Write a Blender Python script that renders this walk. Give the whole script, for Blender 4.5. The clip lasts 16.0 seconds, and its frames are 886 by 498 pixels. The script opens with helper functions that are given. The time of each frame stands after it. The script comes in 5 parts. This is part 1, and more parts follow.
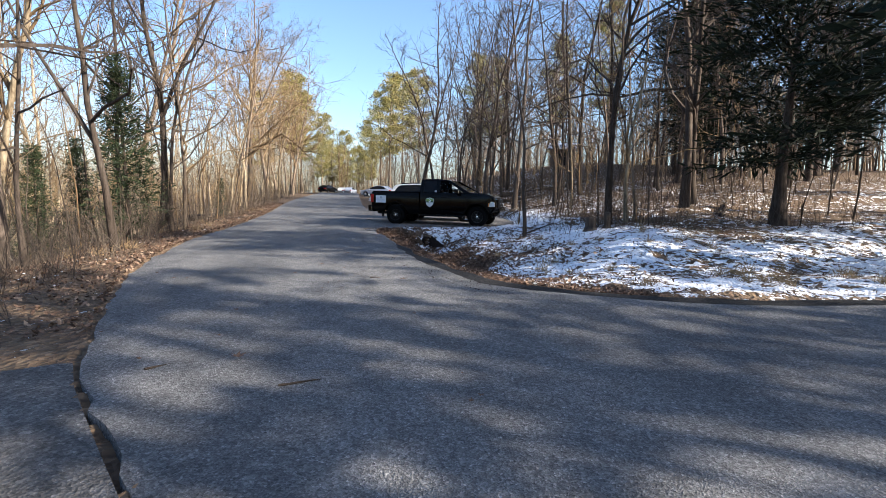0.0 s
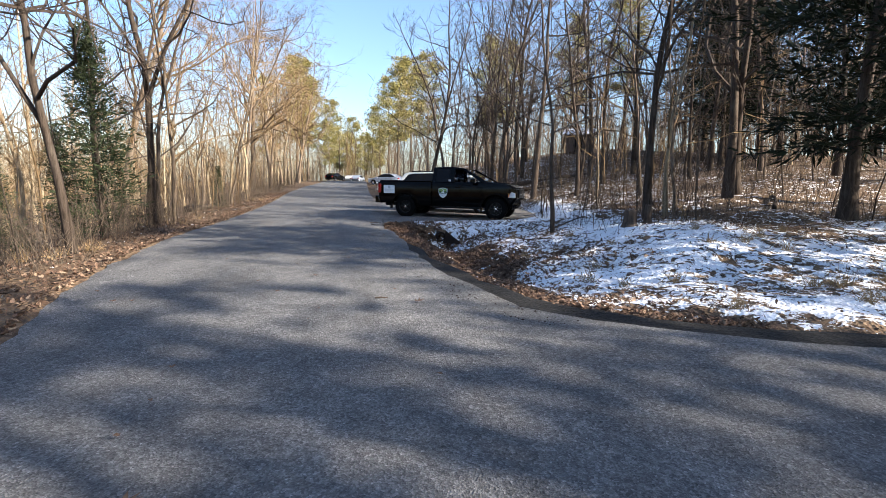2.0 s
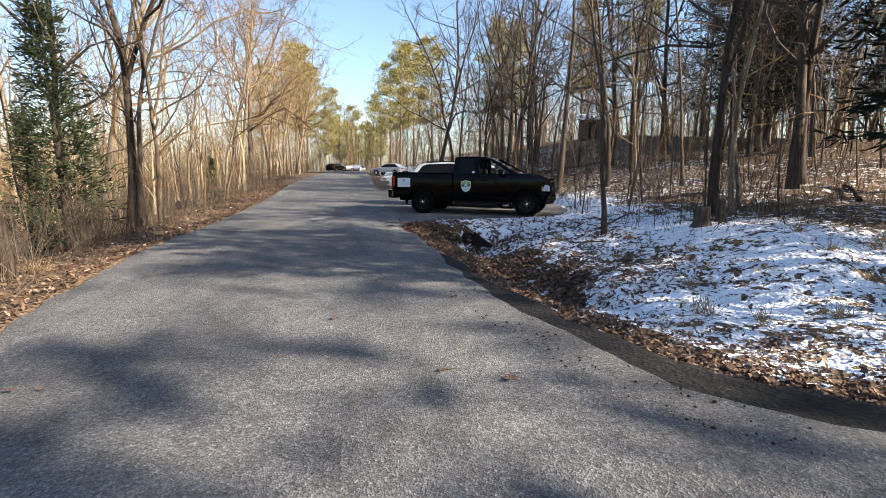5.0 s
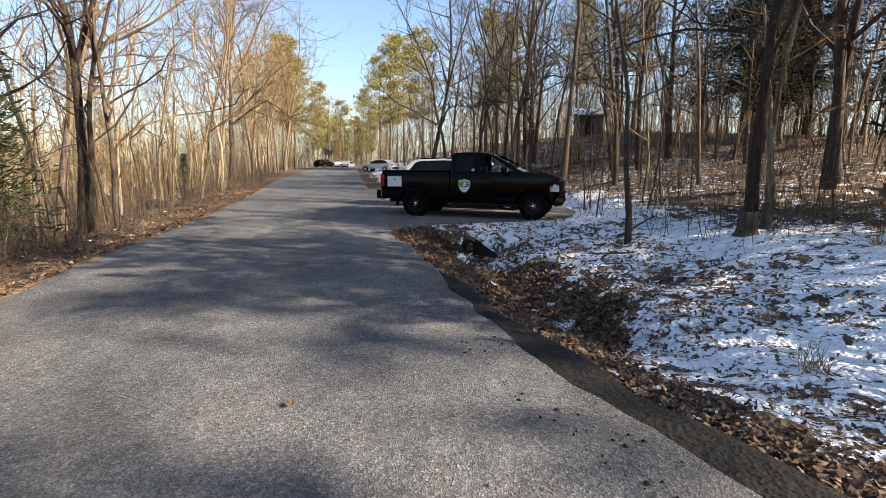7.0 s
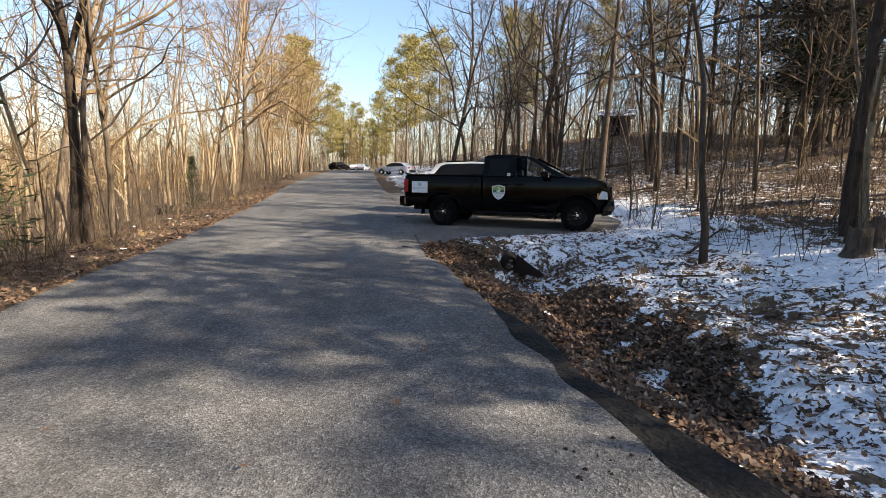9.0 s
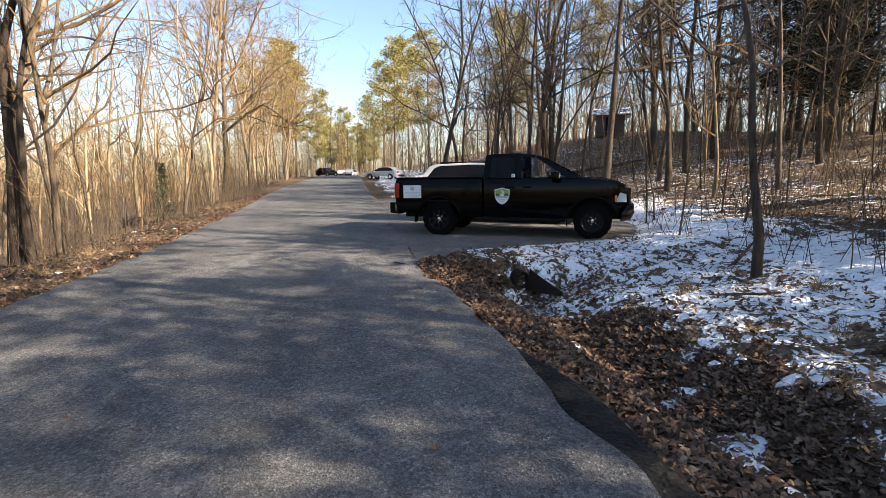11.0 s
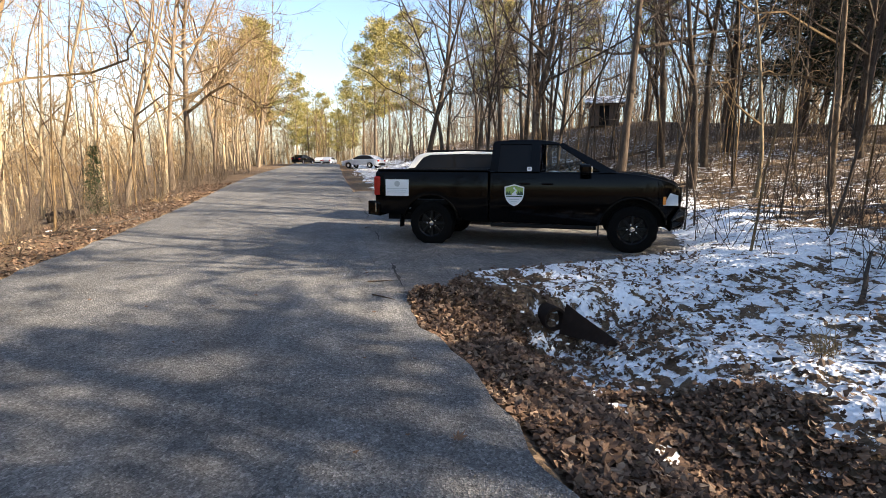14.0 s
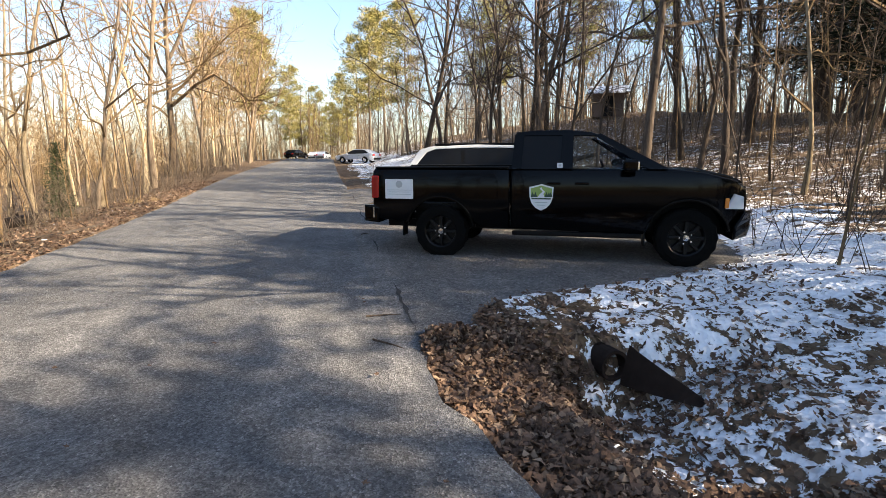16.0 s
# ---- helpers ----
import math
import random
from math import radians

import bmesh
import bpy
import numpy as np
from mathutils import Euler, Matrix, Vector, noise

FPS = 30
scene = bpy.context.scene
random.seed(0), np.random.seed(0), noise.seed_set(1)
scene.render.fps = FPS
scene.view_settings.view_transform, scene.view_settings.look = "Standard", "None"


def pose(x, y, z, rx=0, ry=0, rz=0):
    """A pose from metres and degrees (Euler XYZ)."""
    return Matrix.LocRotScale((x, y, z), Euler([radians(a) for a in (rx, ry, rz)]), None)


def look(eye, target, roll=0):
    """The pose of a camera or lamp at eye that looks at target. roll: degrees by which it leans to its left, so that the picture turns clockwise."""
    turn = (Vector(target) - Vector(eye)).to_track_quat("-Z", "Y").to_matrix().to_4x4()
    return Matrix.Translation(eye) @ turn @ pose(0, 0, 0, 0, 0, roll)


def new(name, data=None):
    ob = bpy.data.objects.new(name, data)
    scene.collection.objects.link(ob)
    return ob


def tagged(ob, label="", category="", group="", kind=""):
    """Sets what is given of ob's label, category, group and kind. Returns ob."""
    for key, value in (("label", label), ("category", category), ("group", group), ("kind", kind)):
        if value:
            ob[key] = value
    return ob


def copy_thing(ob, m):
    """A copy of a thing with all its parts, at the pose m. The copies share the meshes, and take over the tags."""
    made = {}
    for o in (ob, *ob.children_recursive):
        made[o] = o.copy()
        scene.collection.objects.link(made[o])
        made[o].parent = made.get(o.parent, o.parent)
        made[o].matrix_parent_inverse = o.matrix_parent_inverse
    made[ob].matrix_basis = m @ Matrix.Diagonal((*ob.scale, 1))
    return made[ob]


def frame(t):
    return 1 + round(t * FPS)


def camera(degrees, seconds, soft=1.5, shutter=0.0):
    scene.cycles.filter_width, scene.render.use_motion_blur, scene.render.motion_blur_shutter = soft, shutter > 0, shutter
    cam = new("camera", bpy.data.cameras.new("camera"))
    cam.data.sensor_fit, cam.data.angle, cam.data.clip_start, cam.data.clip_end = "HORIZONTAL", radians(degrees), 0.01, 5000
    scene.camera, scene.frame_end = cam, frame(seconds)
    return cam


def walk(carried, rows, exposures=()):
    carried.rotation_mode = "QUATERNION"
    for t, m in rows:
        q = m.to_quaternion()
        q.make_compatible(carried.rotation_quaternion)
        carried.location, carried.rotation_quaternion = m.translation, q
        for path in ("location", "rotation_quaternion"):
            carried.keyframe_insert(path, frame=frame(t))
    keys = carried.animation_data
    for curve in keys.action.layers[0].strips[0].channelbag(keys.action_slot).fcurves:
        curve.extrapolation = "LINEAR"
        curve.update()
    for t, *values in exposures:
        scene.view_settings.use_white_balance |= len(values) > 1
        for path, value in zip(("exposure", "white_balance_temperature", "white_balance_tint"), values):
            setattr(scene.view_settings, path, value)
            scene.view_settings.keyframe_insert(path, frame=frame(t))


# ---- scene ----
cam = camera(81.3, 16.0, soft=0.7)
PATH = [
    (0, look((0.0, 0.0, 1.295), (0.33, 1.961, 1.087), 1)),
    (0.5, look((0.118, 0.505, 1.296), (0.453, 2.466, 1.088), 1.2)),
    (1, look((0.081, 1.045, 1.301), (0.412, 3.006, 1.083), 1)),
    (1.5, look((0.072, 1.587, 1.327), (0.386, 3.549, 1.092), 0.9)),
    (2, look((0.097, 2.052, 1.37), (0.395, 4.013, 1.114), 0.9)),
    (2.5, look((-0.023, 2.528, 1.389), (0.256, 4.49, 1.121), 0.7)),
    (3, look((-0.056, 2.942, 1.371), (0.209, 4.905, 1.094), 0.6)),
    (3.5, look((-0.109, 3.383, 1.467), (0.156, 5.345, 1.182), 0.7)),
    (3.7, look((-0.147, 3.588, 1.458), (0.119, 5.55, 1.174), 0.6)),
    (5.8, look((-0.338, 5.199, 1.512), (-0.008, 7.148, 1.203), 0.2)),
    (6, look((-0.265, 5.417, 1.524), (0.075, 7.364, 1.214), 0.2)),
    (6.5, look((-0.179, 5.908, 1.467), (0.171, 7.853, 1.16), 0.1)),
    (7, look((-0.185, 6.458, 1.519), (0.148, 8.404, 1.206), 0.3)),
    (7.5, look((-0.249, 6.985, 1.524), (0.053, 8.936, 1.21), 0.7)),
    (8, look((-0.437, 7.361, 1.522), (-0.153, 9.315, 1.205), 0.7)),
    (8.5, look((-0.478, 7.71, 1.539), (-0.205, 9.667, 1.223), 0.4)),
    (9, look((-0.362, 8.201, 1.548), (-0.08, 10.158, 1.245), 0.4)),
    (9.2, look((-0.319, 8.365, 1.504), (-0.035, 10.325, 1.224), -0.1)),
    (11.3, look((-0.27, 10.149, 1.5), (0.054, 12.101, 1.209), -0.5)),
    (11.5, look((-0.244, 10.364, 1.496), (0.09, 12.313, 1.194), 0.3)),
    (12, look((-0.143, 10.866, 1.489), (0.206, 12.812, 1.182), 0.3)),
    (12.5, look((-0.165, 11.305, 1.535), (0.19, 13.248, 1.221), 0.2)),
    (13, look((-0.091, 11.816, 1.506), (0.276, 13.756, 1.187), 0.1)),
    (13.5, look((-0.085, 12.268, 1.525), (0.299, 14.203, 1.2), 0.1)),
    (14, look((-0.078, 12.666, 1.543), (0.317, 14.599, 1.214), 0.2)),
    (14.5, look((0.001, 13.093, 1.534), (0.402, 15.024, 1.201), 0.1)),
    (15, look((-0.046, 13.465, 1.554), (0.353, 15.393, 1.21), -0.3)),
    (15.5, look((-0.084, 13.86, 1.571), (0.315, 15.789, 1.22), -0.4)),
    (16, look((0.0, 14.297, 1.581), (0.41, 16.222, 1.228), -0.3)),
]
walk(cam, PATH, exposures=[(0.0, 1.82, 5600, 10), (3.5, 2.0, 5950, 10), (6.5, 1.75, 6200, 10), (9.0, 1.85, 6450, 10), (12.5, 2.1, 6450, 10), (16.0, 2.2, 6500, 10)])

# ---- light ----
SUN_EL, SUN_AZ = radians(28), math.atan2(0.85, -0.53)      # azimuth clockwise from +y
world = bpy.data.worlds.new("world")
scene.world = world
world.use_nodes = True
wn = world.node_tree
sky = wn.nodes.new("ShaderNodeTexSky")
sky.sky_type, sky.sun_disc = "NISHITA", False
sky.sun_elevation, sky.sun_rotation = SUN_EL, SUN_AZ
sky.air_density, sky.dust_density, sky.ozone_density = 1.0, 1.2, 1.2
bg = wn.nodes["Background"]
bg.inputs[1].default_value = 0.075
wn.links.new(sky.outputs[0], bg.inputs[0])
sun_data = bpy.data.lights.new("sun", "SUN")
sun_data.energy, sun_data.angle, sun_data.color = 5.0, radians(0.53), (1.0, 0.83, 0.62)
sun = new("sun", sun_data)
to_sun = Vector((math.sin(SUN_AZ) * math.cos(SUN_EL), math.cos(SUN_AZ) * math.cos(SUN_EL), math.sin(SUN_EL)))
sun.matrix_world = look(to_sun * 60, (0, 0, 0))


# ---- materials ----
class Nodes:
    """A short way to wire a node material."""

    def __init__(self, name, rough=0.8, metal=0.0, gloss=0.5):
        self.mat = bpy.data.materials.new(name)
        self.mat.use_nodes = True
        self.t = self.mat.node_tree
        self.b = self.t.nodes["Principled BSDF"]
        self.b.inputs["Roughness"].default_value = rough
        self.b.inputs["Metallic"].default_value = metal
        self.b.inputs["Specular IOR Level"].default_value = gloss
        self.co = self.t.nodes.new("ShaderNodeTexCoord").outputs["Object"]

    def put(self, socket, v):
        if isinstance(v, bpy.types.NodeSocket):
            self.t.links.new(v, socket)
        else:
            socket.default_value = v

    def noise(self, scale, detail=4, rough=0.6, co=None, out=0, distort=0.0):
        n = self.t.nodes.new("ShaderNodeTexNoise")
        n.inputs["Scale"].default_value, n.inputs["Detail"].default_value, n.inputs["Roughness"].default_value = scale, detail, rough
        n.inputs["Distortion"].default_value = distort
        self.t.links.new(co or self.co, n.inputs["Vector"])
        return n.outputs[out]

    def cells(self, scale, co=None, out="Distance"):
        n = self.t.nodes.new("ShaderNodeTexVoronoi")
        n.inputs["Scale"].default_value = scale
        self.t.links.new(co or self.co, n.inputs["Vector"])
        return n.outputs[out]

    def stretch(self, x, y, z):
        n = self.t.nodes.new("ShaderNodeMapping")
        n.inputs["Scale"].default_value = (x, y, z)
        self.t.links.new(self.co, n.inputs["Vector"])
        return n.outputs[0]

    def ramp(self, v, *stops):
        n = self.t.nodes.new("ShaderNodeValToRGB")
        e = n.color_ramp.elements
        while len(e) < len(stops):
            e.new(0.5)
        for el, (p, c) in zip(e, stops):
            el.position = p
            el.color = (c, c, c, 1) if isinstance(c, (int, float)) else (*c, 1)
        self.t.links.new(v, n.inputs[0])
        return n.outputs[0]

    def mix(self, f, a, b, mode="MIX"):
        n = self.t.nodes.new("ShaderNodeMix")
        n.data_type, n.blend_type = "RGBA", mode
        self.put(n.inputs[0], f)
        self.put(n.inputs[6], a if isinstance(a, bpy.types.NodeSocket) else (*a, 1))
        self.put(n.inputs[7], b if isinstance(b, bpy.types.NodeSocket) else (*b, 1))
        return n.outputs[2]

    def math(self, op, a, b=0.0, clamp=False):
        n = self.t.nodes.new("ShaderNodeMath")
        n.operation, n.use_clamp = op, clamp
        self.put(n.inputs[0], a)
        self.put(n.inputs[1], b)
        return n.outputs[0]

    def attr(self, name):
        n = self.t.nodes.new("ShaderNodeAttribute")
        n.attribute_name = name
        return n.outputs["Fac"]

    def any(self):
        return self.t.nodes.new("ShaderNodeObjectInfo").outputs["Random"]

    def island(self):
        return self.t.nodes.new("ShaderNodeNewGeometry").outputs["Random Per Island"]

    def color(self, c):
        self.put(self.b.inputs["Base Color"], c if isinstance(c, bpy.types.NodeSocket) else (*c, 1))
        return self

    def bump(self, v, strength=0.5, dist=0.02):
        n = self.t.nodes.new("ShaderNodeBump")
        n.inputs["Strength"].default_value, n.inputs["Distance"].default_value = strength, dist
        self.t.links.new(v, n.inputs["Height"])
        self.t.links.new(n.outputs[0], self.b.inputs["Normal"])
        return self

    def rough(self, v):
        self.put(self.b.inputs["Roughness"], v)
        return self


def plain(name, color, rough=0.6, metal=0.0, coat=0.0, vary=0.12, gloss=0.5):
    n = Nodes(name, rough, metal, gloss)
    c = n.noise(9, 4)
    n.color(n.mix(c, [v * (1 - vary) for v in color], [min(1, v * (1 + vary)) for v in color]))
    n.b.inputs["Coat Weight"].default_value = coat
    n.rough(n.ramp(n.noise(30, 3), (0.3, max(0.02, rough - 0.06)), (0.7, min(1, rough + 0.08))))
    return n.mat


def asphalt(name, dark, light, grit):
    n = Nodes(name, 0.9, gloss=0.25)
    big = n.noise(0.35, 5, 0.65)
    lanes = n.noise(0.8, 4, 0.6, n.stretch(1.6, 0.22, 1))
    stone = n.cells(grit, out="Color")
    pebble = n.cells(grit * 0.45, out="Color")
    fine = n.noise(grit * 1.6, 3)
    blotch = n.noise(3.2, 6, 0.75, distort=0.4)
    tone = n.mix(n.ramp(big, (0.3, 0), (0.72, 1)), dark, light)
    tone = n.mix(n.ramp(lanes, (0.42, 0), (0.62, 0.55)), tone, [v * 0.72 for v in dark])
    tone = n.mix(1.0, tone, n.ramp(blotch, (0.3, 0.72), (0.52, 1.0), (0.75, 1.28)), "MULTIPLY")
    speck = n.ramp(stone, (0.0, 0.40), (0.55, 0.90), (0.85, 1.35), (1.0, 2.3))
    tone = n.mix(0.9, tone, speck, "MULTIPLY")
    tone = n.mix(0.8, tone, n.ramp(pebble, (0.0, 0.55), (0.5, 1.0), (1.0, 1.6)), "MULTIPLY")
    n.color(tone)
    n.bump(n.math("ADD", n.math("ADD", n.cells(grit), n.math("MULTIPLY", n.cells(grit * 0.45), 0.9)), n.math("MULTIPLY", fine, 0.6)), 0.9, 0.012)
    n.rough(n.ramp(fine, (0.3, 0.72), (0.7, 0.98)))
    return n.mat


def bark(name, dark, light, lichen):
    n = Nodes(name, 0.92, gloss=0.1)
    ridges = n.noise(7, 6, 0.7, n.stretch(2.2, 2.2, 0.30))
    patch = n.noise(1.1, 4, 0.6)
    tone = n.mix(n.ramp(ridges, (0.35, 0), (0.65, 1)), dark, light)
    tone = n.mix(n.ramp(patch, (0.5, 0), (0.72, 0.6)), tone, lichen)
    tone = n.mix(1.0, tone, n.ramp(n.any(), (0, 0.65), (1, 1.35)), "MULTIPLY")
    n.color(tone)
    n.bump(ridges, 0.9, 0.03)
    return n.mat


M = {}
M["asphalt"] = asphalt("asphalt", (0.118, 0.119, 0.123), (0.186, 0.184, 0.181), 95)
M["lot"] = asphalt("lot_asphalt", (0.13, 0.125, 0.12), (0.19, 0.18, 0.17), 80)
M["old"] = asphalt("old_pavement", (0.085, 0.083, 0.082), (0.14, 0.133, 0.125), 60)
M["mud"] = asphalt("dark_edge", (0.008, 0.0078, 0.0076), (0.017, 0.0163, 0.0155), 30)
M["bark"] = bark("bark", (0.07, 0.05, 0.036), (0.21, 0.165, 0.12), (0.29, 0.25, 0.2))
# paler copy: puts some of the sunlight into the bark of lit woods
M["pale"] = bark("pale_sunlit_bark", (0.13, 0.095, 0.060), (0.34, 0.275, 0.18), (0.43, 0.37, 0.27))
# dark tone also puts the shade of the right-hand woods into the bark
M["dark"] = bark("dark_shade_bark", (0.03, 0.023, 0.018), (0.085, 0.066, 0.052), (0.13, 0.11, 0.09))
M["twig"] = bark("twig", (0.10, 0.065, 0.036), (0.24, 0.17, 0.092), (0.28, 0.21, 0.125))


def ground_material():
    n = Nodes("leaf_litter_and_snow", 0.95, gloss=0.15)
    leaf = n.cells(17, n.stretch(1, 1, 0.4), "Color")
    leaf_far = n.noise(2.4, 6, 0.7)
    base = n.ramp(n.math("MULTIPLY", leaf, 1.0), (0.0, (0.035, 0.024, 0.017)), (0.35, (0.085, 0.056, 0.037)), (0.7, (0.14, 0.093, 0.06)), (1.0, (0.24, 0.175, 0.12)))
    base = n.mix(n.ramp(leaf_far, (0.38, 0), (0.66, 0.75)), base, (0.15, 0.11, 0.068))
    fine = n.noise(4.6, 5, 0.62, distort=0.9)
    crumb = n.noise(19, 4, 0.7, distort=0.5)
    s = n.math("ADD", n.attr("snow"), n.math("ADD", n.math("MULTIPLY", fine, 1.75), n.math("MULTIPLY", crumb, 0.75)))
    mask = n.ramp(n.math("SUBTRACT", s, 1.25), (0.49, 0), (0.515, 1))
    snow = n.mix(n.noise(3, 4), (0.80, 0.82, 0.86), (0.90, 0.91, 0.93))
    n.color(n.mix(mask, base, snow))
    n.bump(n.math("ADD", n.math("MULTIPLY", n.cells(17, n.stretch(1, 1, 0.4)), 1.0), n.math("ADD", n.math("MULTIPLY", mask, 1.4), n.math("MULTIPLY", n.noise(5, 4), 1.2))), 1.0, 0.04)
    n.rough(n.ramp(mask, (0, 0.95), (1, 0.55)))
    return n.mat


M["ground"] = ground_material()


def leaf_material():
    n = Nodes("fallen_leaf", 0.85, gloss=0.2)
    r = n.island()
    n.color(n.mix(0.5, n.ramp(r, (0.0, (0.02, 0.013, 0.010)), (0.35, (0.075, 0.046, 0.032)), (0.75, (0.19, 0.12, 0.08)), (1.0, (0.44, 0.33, 0.23))), n.ramp(n.noise(40, 3), (0.3, (0.04, 0.025, 0.018)), (0.7, (0.17, 0.107, 0.07)))))
    return n.mat


M["leaf"] = leaf_material()


def needle_material(name, a, b):
    n = Nodes(name, 0.75, gloss=0.15)
    n.color(n.mix(n.island(), a, b))
    return n.mat


M["cedar"] = needle_material("cedar_needles", (0.014, 0.022, 0.010), (0.042, 0.052, 0.022))
# the yellow of sun on the far pines is put into this colour
M["pine"] = needle_material("sunlit_pine_needles", (0.14, 0.135, 0.04), (0.30, 0.25, 0.09))
# near-black: the shade on these crowns is put into the needle colour
M["hemlock"] = needle_material("shade_dark_needles", (0.005, 0.008, 0.004), (0.013, 0.019, 0.008))


# ---- small builders ----
def mesh(name, verts, faces, mat, smooth=False):
    me = bpy.data.meshes.new(name)
    me.from_pydata(verts, [], faces)
    me.materials.append(mat)
    if smooth:
        me.polygons.foreach_set("use_smooth", [True] * len(me.polygons))
    me.update()
    return me


def part(name, bm, mat, parent, label="", smooth=False):
    me = bpy.data.meshes.new(name)
    bmesh.ops.recalc_face_normals(bm, faces=bm.faces)
    bm.to_mesh(me)
    bm.free()
    me.materials.append(mat)
    if smooth:
        me.polygons.foreach_set("use_smooth", [True] * len(me.polygons))
        me.set_sharp_from_angle(angle=radians(32))
    ob = new(name, me)
    ob.parent = parent
    if label:
        tagged(ob, label)
    return ob


def box(bm, x0, x1, y0, y1, z0, z1, bev=0.0):
    r = bmesh.ops.create_cube(bm, size=1, matrix=Matrix.Translation(((x0 + x1) / 2, (y0 + y1) / 2, (z0 + z1) / 2)) @ Matrix.Diagonal((x1 - x0, y1 - y0, z1 - z0, 1)))
    if bev:
        es = {e for v in r["verts"] for e in v.link_edges}
        bmesh.ops.bevel(bm, geom=list(es), offset=bev, segments=2, affect="EDGES", profile=0.5)
    return bm


def B(*a, **k):
    return box(bmesh.new(), *a, **k)


def prism(profile, y0, y1, bev=0.0, lean=None, one_side=False):
    """A side outline (x, z) drawn out from y0 to y1; lean(x, z) moves the sides inward."""
    bm = bmesh.new()
    a = [bm.verts.new((x, y0, z)) for x, z in profile]
    b = [bm.verts.new((x, y1, z)) for x, z in profile]
    bm.faces.new(a)
    bm.faces.new(list(reversed(b)))
    k = len(profile)
    for i in range(k):
        bm.faces.new((a[i], b[i], b[(i + 1) % k], a[(i + 1) % k]))
    bm.normal_update()
    if bev:
        rim = [e for e in bm.edges if (e.verts[0] in a) == (e.verts[1] in a)]
        bmesh.ops.bevel(bm, geom=rim, offset=bev, segments=3, affect="EDGES", profile=0.6, clamp_overlap=True)
    if lean:
        for axis, cut in ((0, 0.22), (2, 0.13)):
            lo, hi = min(p[axis // 2] for p in profile), max(p[axis // 2] for p in profile)
            n = max(1, int((hi - lo) / cut))
            for i in range(1, n):
                at, no = [0, 0, 0], [0, 0, 0]
                at[axis], no[axis] = lo + (hi - lo) * i / n, 1
                bmesh.ops.bisect_plane(bm, geom=bm.verts[:] + bm.edges[:] + bm.faces[:], plane_co=at, plane_no=no, dist=1e-5)
        mid = (y0 + y1) / 2
        for v in bm.verts:
            v.co.y += lean(v.co.x, v.co.z) * ((1 if one_side == 1 else -1) if one_side else (1 if v.co.y < mid else -1) * min(1, abs(v.co.y - mid) / ((y1 - y0) / 2)))
    return bm


def lathe(profile, segs=28, axis="Y", caps=False):
    """Turns (radius, along) points about an axis."""
    bm = bmesh.new()
    rings = []
    for r, a in profile:
        ring = []
        for i in range(segs):
            t = 2 * math.pi * i / segs
            p = (r * math.cos(t), a, r * math.sin(t)) if axis == "Y" else (r * math.cos(t), r * math.sin(t), a)
            ring.append(bm.verts.new(p))
        rings.append(ring)
    for p, q in zip(rings, rings[1:]):
        for i in range(segs):
            bm.faces.new((p[i], p[(i + 1) % segs], q[(i + 1) % segs], q[i]))
    if caps:
        bm.faces.new(rings[0])
        bm.faces.new(rings[-1])
    return bm


def smooth_line(pts, step=0.5):
    """A Catmull-Rom line through the points, sampled evenly between them."""
    p = [np.array(q, float) for q in pts]
    p = [2 * p[0] - p[1]] + p + [2 * p[-1] - p[-2]]
    out = []
    for i in range(1, len(p) - 2):
        n = max(2, int(np.linalg.norm(p[i + 1] - p[i]) / step))
        for j in range(n):
            t = j / n
            out.append(0.5 * (2 * p[i] + (p[i + 1] - p[i - 1]) * t + (2 * p[i - 1] - 5 * p[i] + 4 * p[i + 1] - p[i + 2]) * t * t + (3 * p[i] - p[i - 1] - 3 * p[i + 1] + p[i + 2]) * t ** 3))
    out.append(p[-2])
    return np.array(out)


def smoothstep(a, b, v):
    t = np.clip((v - a) / (b - a), 0, 1)
    return t * t * (3 - 2 * t)


# ---- the lie of the land ----
# the road comes in from the right, bends and runs off along +y
LEFT = [(40, -9), (20, -5), (9, -2.6), (4.0, -1.5), (1.3, -0.4), (-0.2, 1.2), (-0.95, 2.4), (-1.66, 3.5), (-2.2, 4.5), (-2.95, 6.7), (-3.6, 8.9), (-4.15, 12), (-4.5, 16), (-4.55, 22), (-4.7, 28), (-5.1, 35), (-5.6, 42), (-6.1, 55), (-6.2, 70), (-6.4, 95), (-9, 122)]
RIGHT = [(42, 4.6), (20, 5.5), (12, 5.6), (6.9, 5.75), (4.9, 5.98), (3.6, 6.5), (2.5, 7.2), (1.95, 7.8), (1.62, 9.0), (1.3, 10.3), (1.1, 12), (1.0, 14.5), (0.89, 16.5), (0.66, 17.8), (0.74, 18.7), (0.70, 20.5), (0.70, 24), (0.68, 30), (0.6, 36), (0.4, 48), (0.3, 70), (0.0, 95), (-3, 122)]
edge_l, edge_r = smooth_line(LEFT, 0.9), smooth_line(RIGHT, 0.9)


def gap_to(line, X, Y):
    """Distance from points to a line of points (its segments)."""
    best = np.full(X.shape, 1e9)
    for (ax, ay), (bx, by) in zip(line[:-1], line[1:]):
        dx, dy = bx - ax, by - ay
        t = np.clip(((X - ax) * dx + (Y - ay) * dy) / (dx * dx + dy * dy + 1e-9), 0, 1)
        best = np.minimum(best, (X - ax - t * dx) ** 2 + (Y - ay - t * dy) ** 2)
    return np.sqrt(best)


